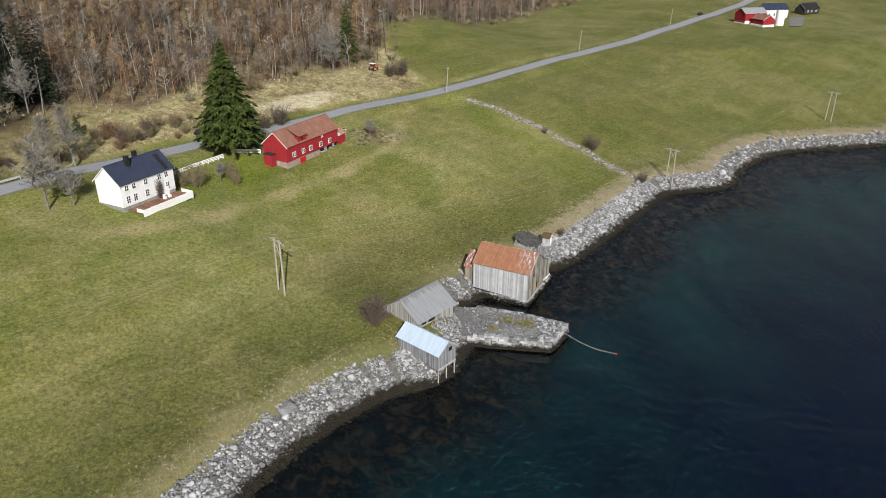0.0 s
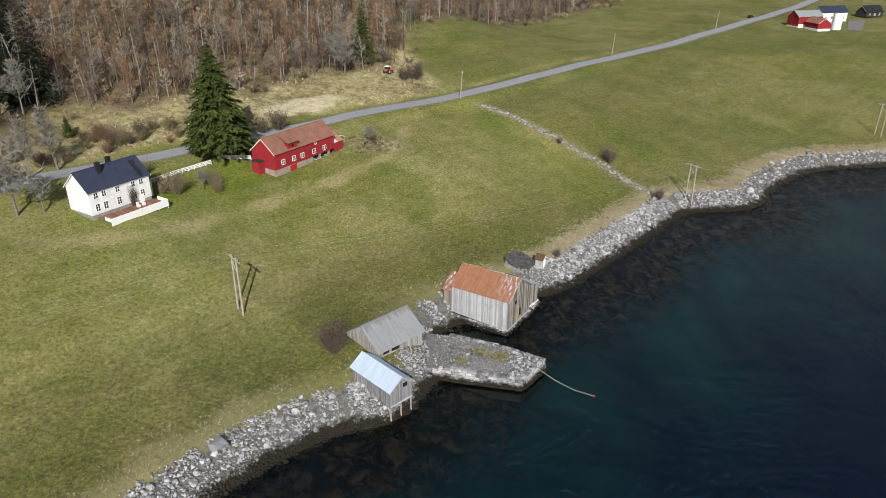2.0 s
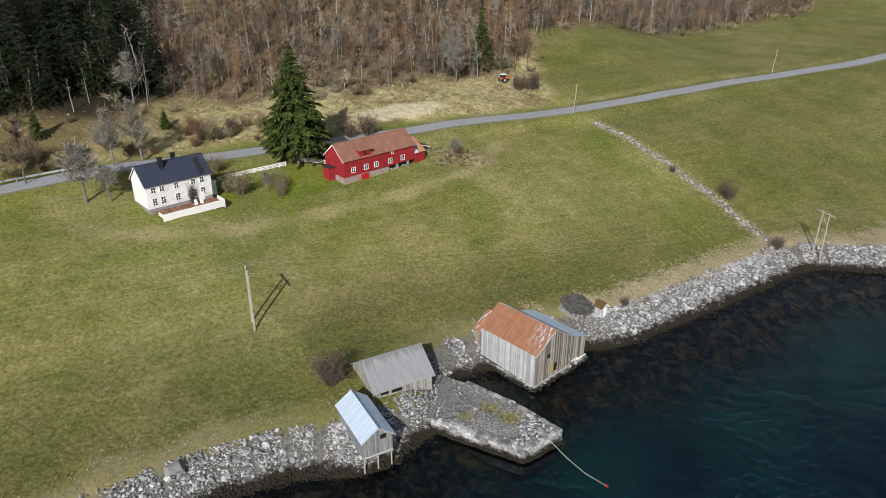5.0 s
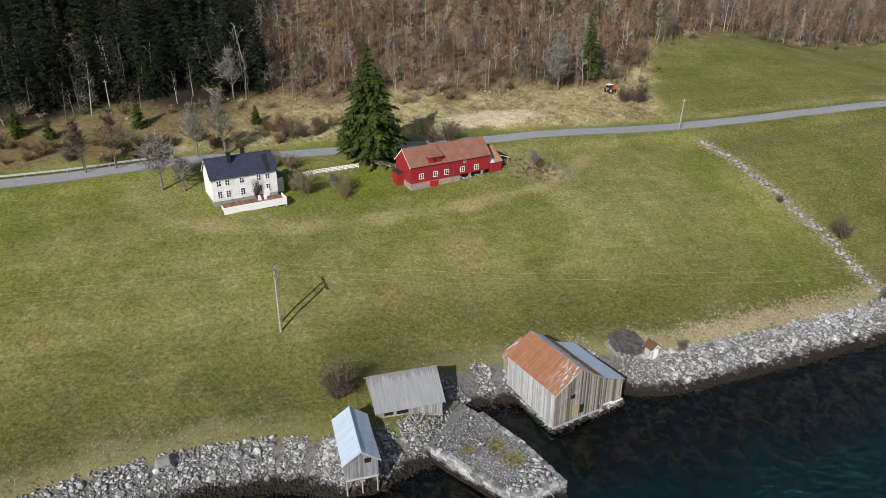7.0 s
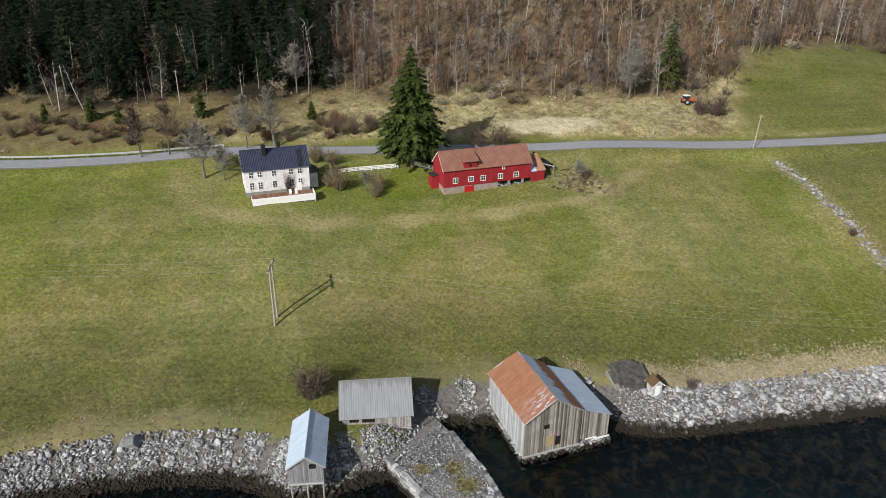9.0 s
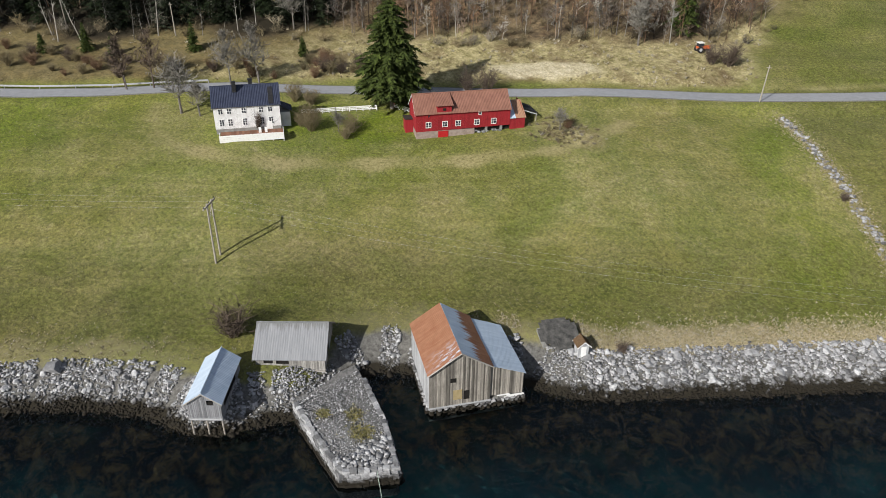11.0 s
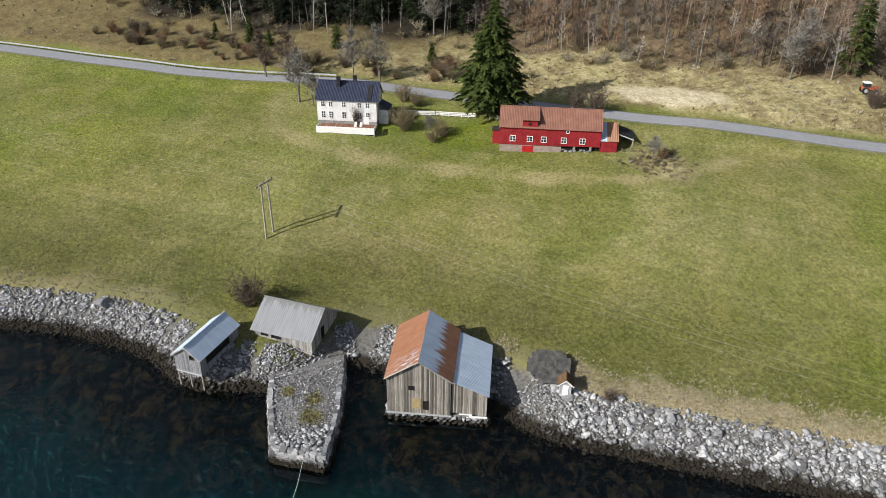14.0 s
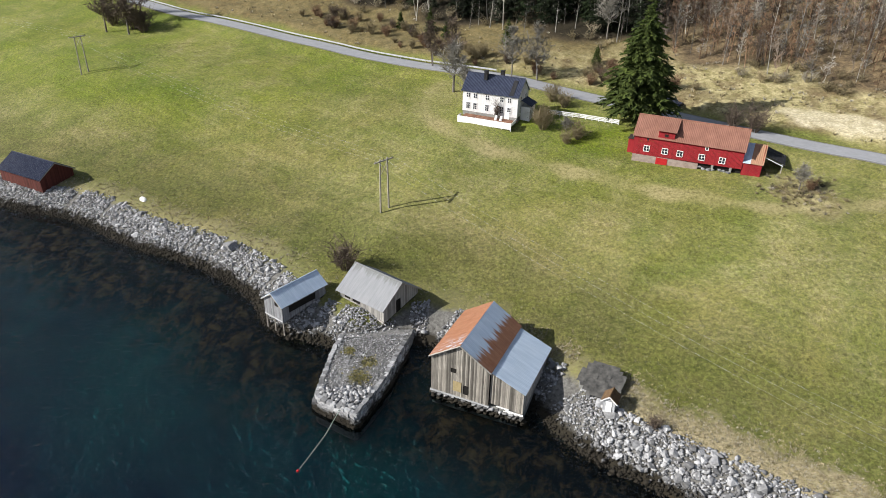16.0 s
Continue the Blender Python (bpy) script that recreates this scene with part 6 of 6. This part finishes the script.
def guard_rail():
    t = thing("guard_rail", Matrix.Identity(4), "galvanised steel guard rail along the road", "guard rail")
    line = [q for q in ROAD_LINE if -165 < q[0] < -76]
    prev, gone = None, 0.0
    for a, b in zip(line[:-1], line[1:]):
        e = b - a
        ln = np.hypot(*e)
        left = np.array((-e[1], e[0])) / ln
        k = max(1, int(ln / 4))
        for i in range(k):
            q = a + e * i / k + left * 2.9
            z = zat(*q) + 0.05
            part("post", boxes((q[0] - 0.06, q[1] - 0.06, z - 0.3, q[0] + 0.06, q[1] + 0.06, z + 0.7)), GALVANISED, t)
            here = Vector((q[0], q[1], z + 0.6))
            if prev is not None:
                bm = bmesh.new()
                n = Vector((left[0], left[1], 0)) * 0.04
                for lo, hi in ((-0.16, 0.0), (0.02, 0.18)):
                    v = [bm.verts.new(p) for p in (prev - n + Vector((0, 0, lo)), here - n + Vector((0, 0, lo)), here - n + Vector((0, 0, hi)), prev - n + Vector((0, 0, hi)),
                                                   prev + n + Vector((0, 0, lo)), here + n + Vector((0, 0, lo)), here + n + Vector((0, 0, hi)), prev + n + Vector((0, 0, hi)))]
                    for g in ((0, 1, 2, 3), (7, 6, 5, 4), (1, 0, 4, 5), (2, 1, 5, 6), (3, 2, 6, 7), (0, 3, 7, 4)):
                        bm.faces.new([v[w] for w in g])
                part("rail", bm, GALVANISED, t)
            prev = here


guard_rail()


def wheel(parent, x, y, z, r, w):
    bm = bmesh.new()
    rod(bm, (x, y - w / 2, z), (x, y + w / 2, z), r, r, 14)
    ob = part("wheel", bm, BLACK_METAL, parent)
    bm = bmesh.new()
    rod(bm, (x, y - w / 2 - 0.02, z), (x, y + w / 2 + 0.02, z), r * 0.55, r * 0.55, 10)
    part("rim", bm, GALVANISED, ob)


def tractor(x, y, turn):
    t = thing("tractor", pose(x, y, zat(x, y), 0, 0, turn), "small old orange-red tractor with a white cab roof", "tractor")
    orange = simple("orange_paint", (0.5, 0.1, 0.03), (0.58, 0.14, 0.05), 3, 0.5)
    part("bonnet", boxes((0.2, -0.4, 0.8, 1.9, 0.4, 1.5)), orange, t)
    part("chassis", boxes((-1.2, -0.3, 0.5, 1.8, 0.3, 0.8)), BLACK_METAL, t)
    c = part("cab", boxes((-1.3, -0.7, 0.9, 0.1, 0.7, 1.4)), orange, t)
    part("cab_glass", boxes((-1.2, -0.62, 1.4, 0.0, 0.62, 2.2)), GLASS, c)
    part("cab_roof", boxes((-1.35, -0.75, 2.2, 0.15, 0.75, 2.35)), WHITE_PAINT, t, "white cab roof")
    for s in (-1, 1):
        wheel(t, -0.8, s * 0.8, 0.72, 0.72, 0.4)
        wheel(t, 1.4, s * 0.65, 0.42, 0.42, 0.28)


tractor(-24.4, 221.3, 60)


def car(x, y, turn, paint, label):
    t = thing("car", pose(x, y, zat(x, y) + 0.05, 0, 0, turn), label, "car")
    bm = boxes((-2.15, -0.85, 0.3, 2.15, 0.85, 0.85))
    bmesh.ops.bevel(bm, geom=bm.edges[:], offset=0.12, segments=2, affect="EDGES")
    part("body", bm, paint, t)
    bm = bmesh.new()
    v = [bm.verts.new(p) for p in ((-1.9, -0.75, 0.85), (1.0, -0.75, 0.85), (1.0, 0.75, 0.85), (-1.9, 0.75, 0.85), (-1.5, -0.62, 1.42), (0.35, -0.62, 1.42), (0.35, 0.62, 1.42), (-1.5, 0.62, 1.42))]
    for f in ((4, 5, 6, 7), (0, 1, 5, 4), (1, 2, 6, 5), (2, 3, 7, 6), (3, 0, 4, 7)):
        bm.faces.new([v[i] for i in f])
    part("cabin", bm, GLASS, t)
    part("roof", boxes((-1.5, -0.62, 1.42, 0.35, 0.62, 1.47)), paint, t)
    for a in (-1.35, 1.35):
        for s in (-1, 1):
            wheel(t, a, s * 0.8, 0.32, 0.32, 0.2)


NAVY = simple("dark_blue_car_paint", (0.015, 0.02, 0.04), (0.02, 0.026, 0.05), 2, 0.25)
car(-58.8, 157.4, 45, NAVY, "dark blue parked car beside the road behind the spruce")
car(-46.6, 150.4, 150, BLACK_METAL, "black parked car between the spruce and the barn")
car(131, 377, 50, BLACK_METAL, "dark car on the far stretch of road")


# ---- far farm ----
def far_farm():
    t = thing("far_red_barn", pose(149, 357, 19.9, 0, 0, 18) @ Matrix.Scale(0.78, 4), "red barn with grey roof and white base across the fields", "barn", "far farm")
    t["trim"] = 1
    gable_walls(t, -8, 8, 5, (0, 0, 0, 0), 5.5, 8.5, (RED_BOARDS,) * 4, 0.4, seed=91)
    roof_pair(t, -8.4, 8.4, 5, 5.5, 8.5, 0.4, (FIBRE_CEMENT, FIBRE_CEMENT), 0.03, 0.5)
    part("base", boxes((-8, -5.1, -1.5, 8, 5, 1.2)), WHITE_PAINT, t, "white plastered base")
    t2 = thing("far_red_barn_wing", pose(151.5, 348, 19.4, 0, 0, 108) @ Matrix.Scale(0.72, 4), "red barn wing with a dark glazed roof and white base", "barn", "far farm")
    t2["trim"] = 1
    gable_walls(t2, -6, 6, 4.5, (0, 0, 0, 0), 4, 6.8, (RED_BOARDS,) * 4, 0.4, seed=92)
    roof_pair(t2, -6.3, 6.3, 4.5, 4, 6.8, 0.4, (FIBRE_CEMENT, RED_TILE), 0.03, 0.5)
    part("base", boxes((-6.05, -4.55, -2.0, 6.05, 4.55, 0.8)), WHITE_PAINT, t2)
    bm = bmesh.new()
    rod(bm, (0, 0, -1), (0, 0, 8.5), 2.6, 2.6, 20)
    s = thing("silo", pose(160.5, 350, 19.6) @ Matrix.Scale(0.8, 4), "white round concrete silo beside the barn", "silo", "far farm")
    part("drum", bm, WHITE_PAINT, s)
    bm = bmesh.new()
    rod(bm, (0, 0, 8.5), (0, 0, 9.2), 2.7, 0.6, 20)
    part("lid", bm, SLATE_BLUE, s)
    h = thing("far_blue_roofed_house", pose(166, 372, 20.3, 0, 0, 15) @ Matrix.Scale(0.85, 4), "white farmhouse with a dark blue roof at the far farm", "house", "far farm")
    h["trim"] = 1
    gable_walls(h, -8, 8, 4, (0, 0, 0, 0), 5, 8, (WHITE_BOARDS,) * 4, 0.4, seed=93)
    roof_pair(h, -8.4, 8.4, 4, 5, 8, 0.4, (SLATE_BLUE, SLATE_BLUE), 0.03, 0.5)
    for x in (-5, -1.5, 2, 5.5):
        window(h, (x, -4.05, 1.5), -90, 1.1, 1.3)
    k = thing("far_black_house", pose(193, 391, 20.6, 0, 0, 25) @ Matrix.Scale(0.8, 4), "dark stained house with white trim and black roof", "house", "far farm")
    k["trim"] = 1
    gable_walls(k, -7, 7, 4, (0, 0, 0, 0), 3.2, 6.4, (DARK_BOARDS,) * 4, 0.4, seed=94)
    roof_pair(k, -7.4, 7.4, 4, 3.2, 6.4, 0.5, (BLACK_METAL, BLACK_METAL), 0.03, 0.5)
    for x in (-4, 0, 4):
        window(k, (x, -4.05, 0.9), -90, 1.2, 1.3)
    y = mesh_object("farm_yard", [(164, 346, zat(164, 346) + 0.3), (171, 348, zat(171, 348) + 0.3), (186, 378, zat(186, 378) + 0.3), (176, 374, zat(176, 374) + 0.3)], [(0, 1, 2, 3)], GRAVEL)
    tagged(y, "grey gravelled farm yard", "yard", kind="structure")


far_farm()
b = new("upturned_boat", None)
b.matrix_world = pose(-40.7, 52.0, zat(-40.7, 52.0), 0, 0, 30)
tagged(b, "small pale upturned rowing boat on the grass", "boat")
bm = bmesh.new()
bmesh.ops.create_icosphere(bm, subdivisions=2, radius=1.0)
for v in bm.verts:
    v.co = Vector((v.co.x * 1.4, v.co.y * 0.62 * (1 - 0.25 * v.co.x ** 2), max(-0.1, v.co.z) * 0.26))
part("hull", bm, WHITE_PAINT, b)
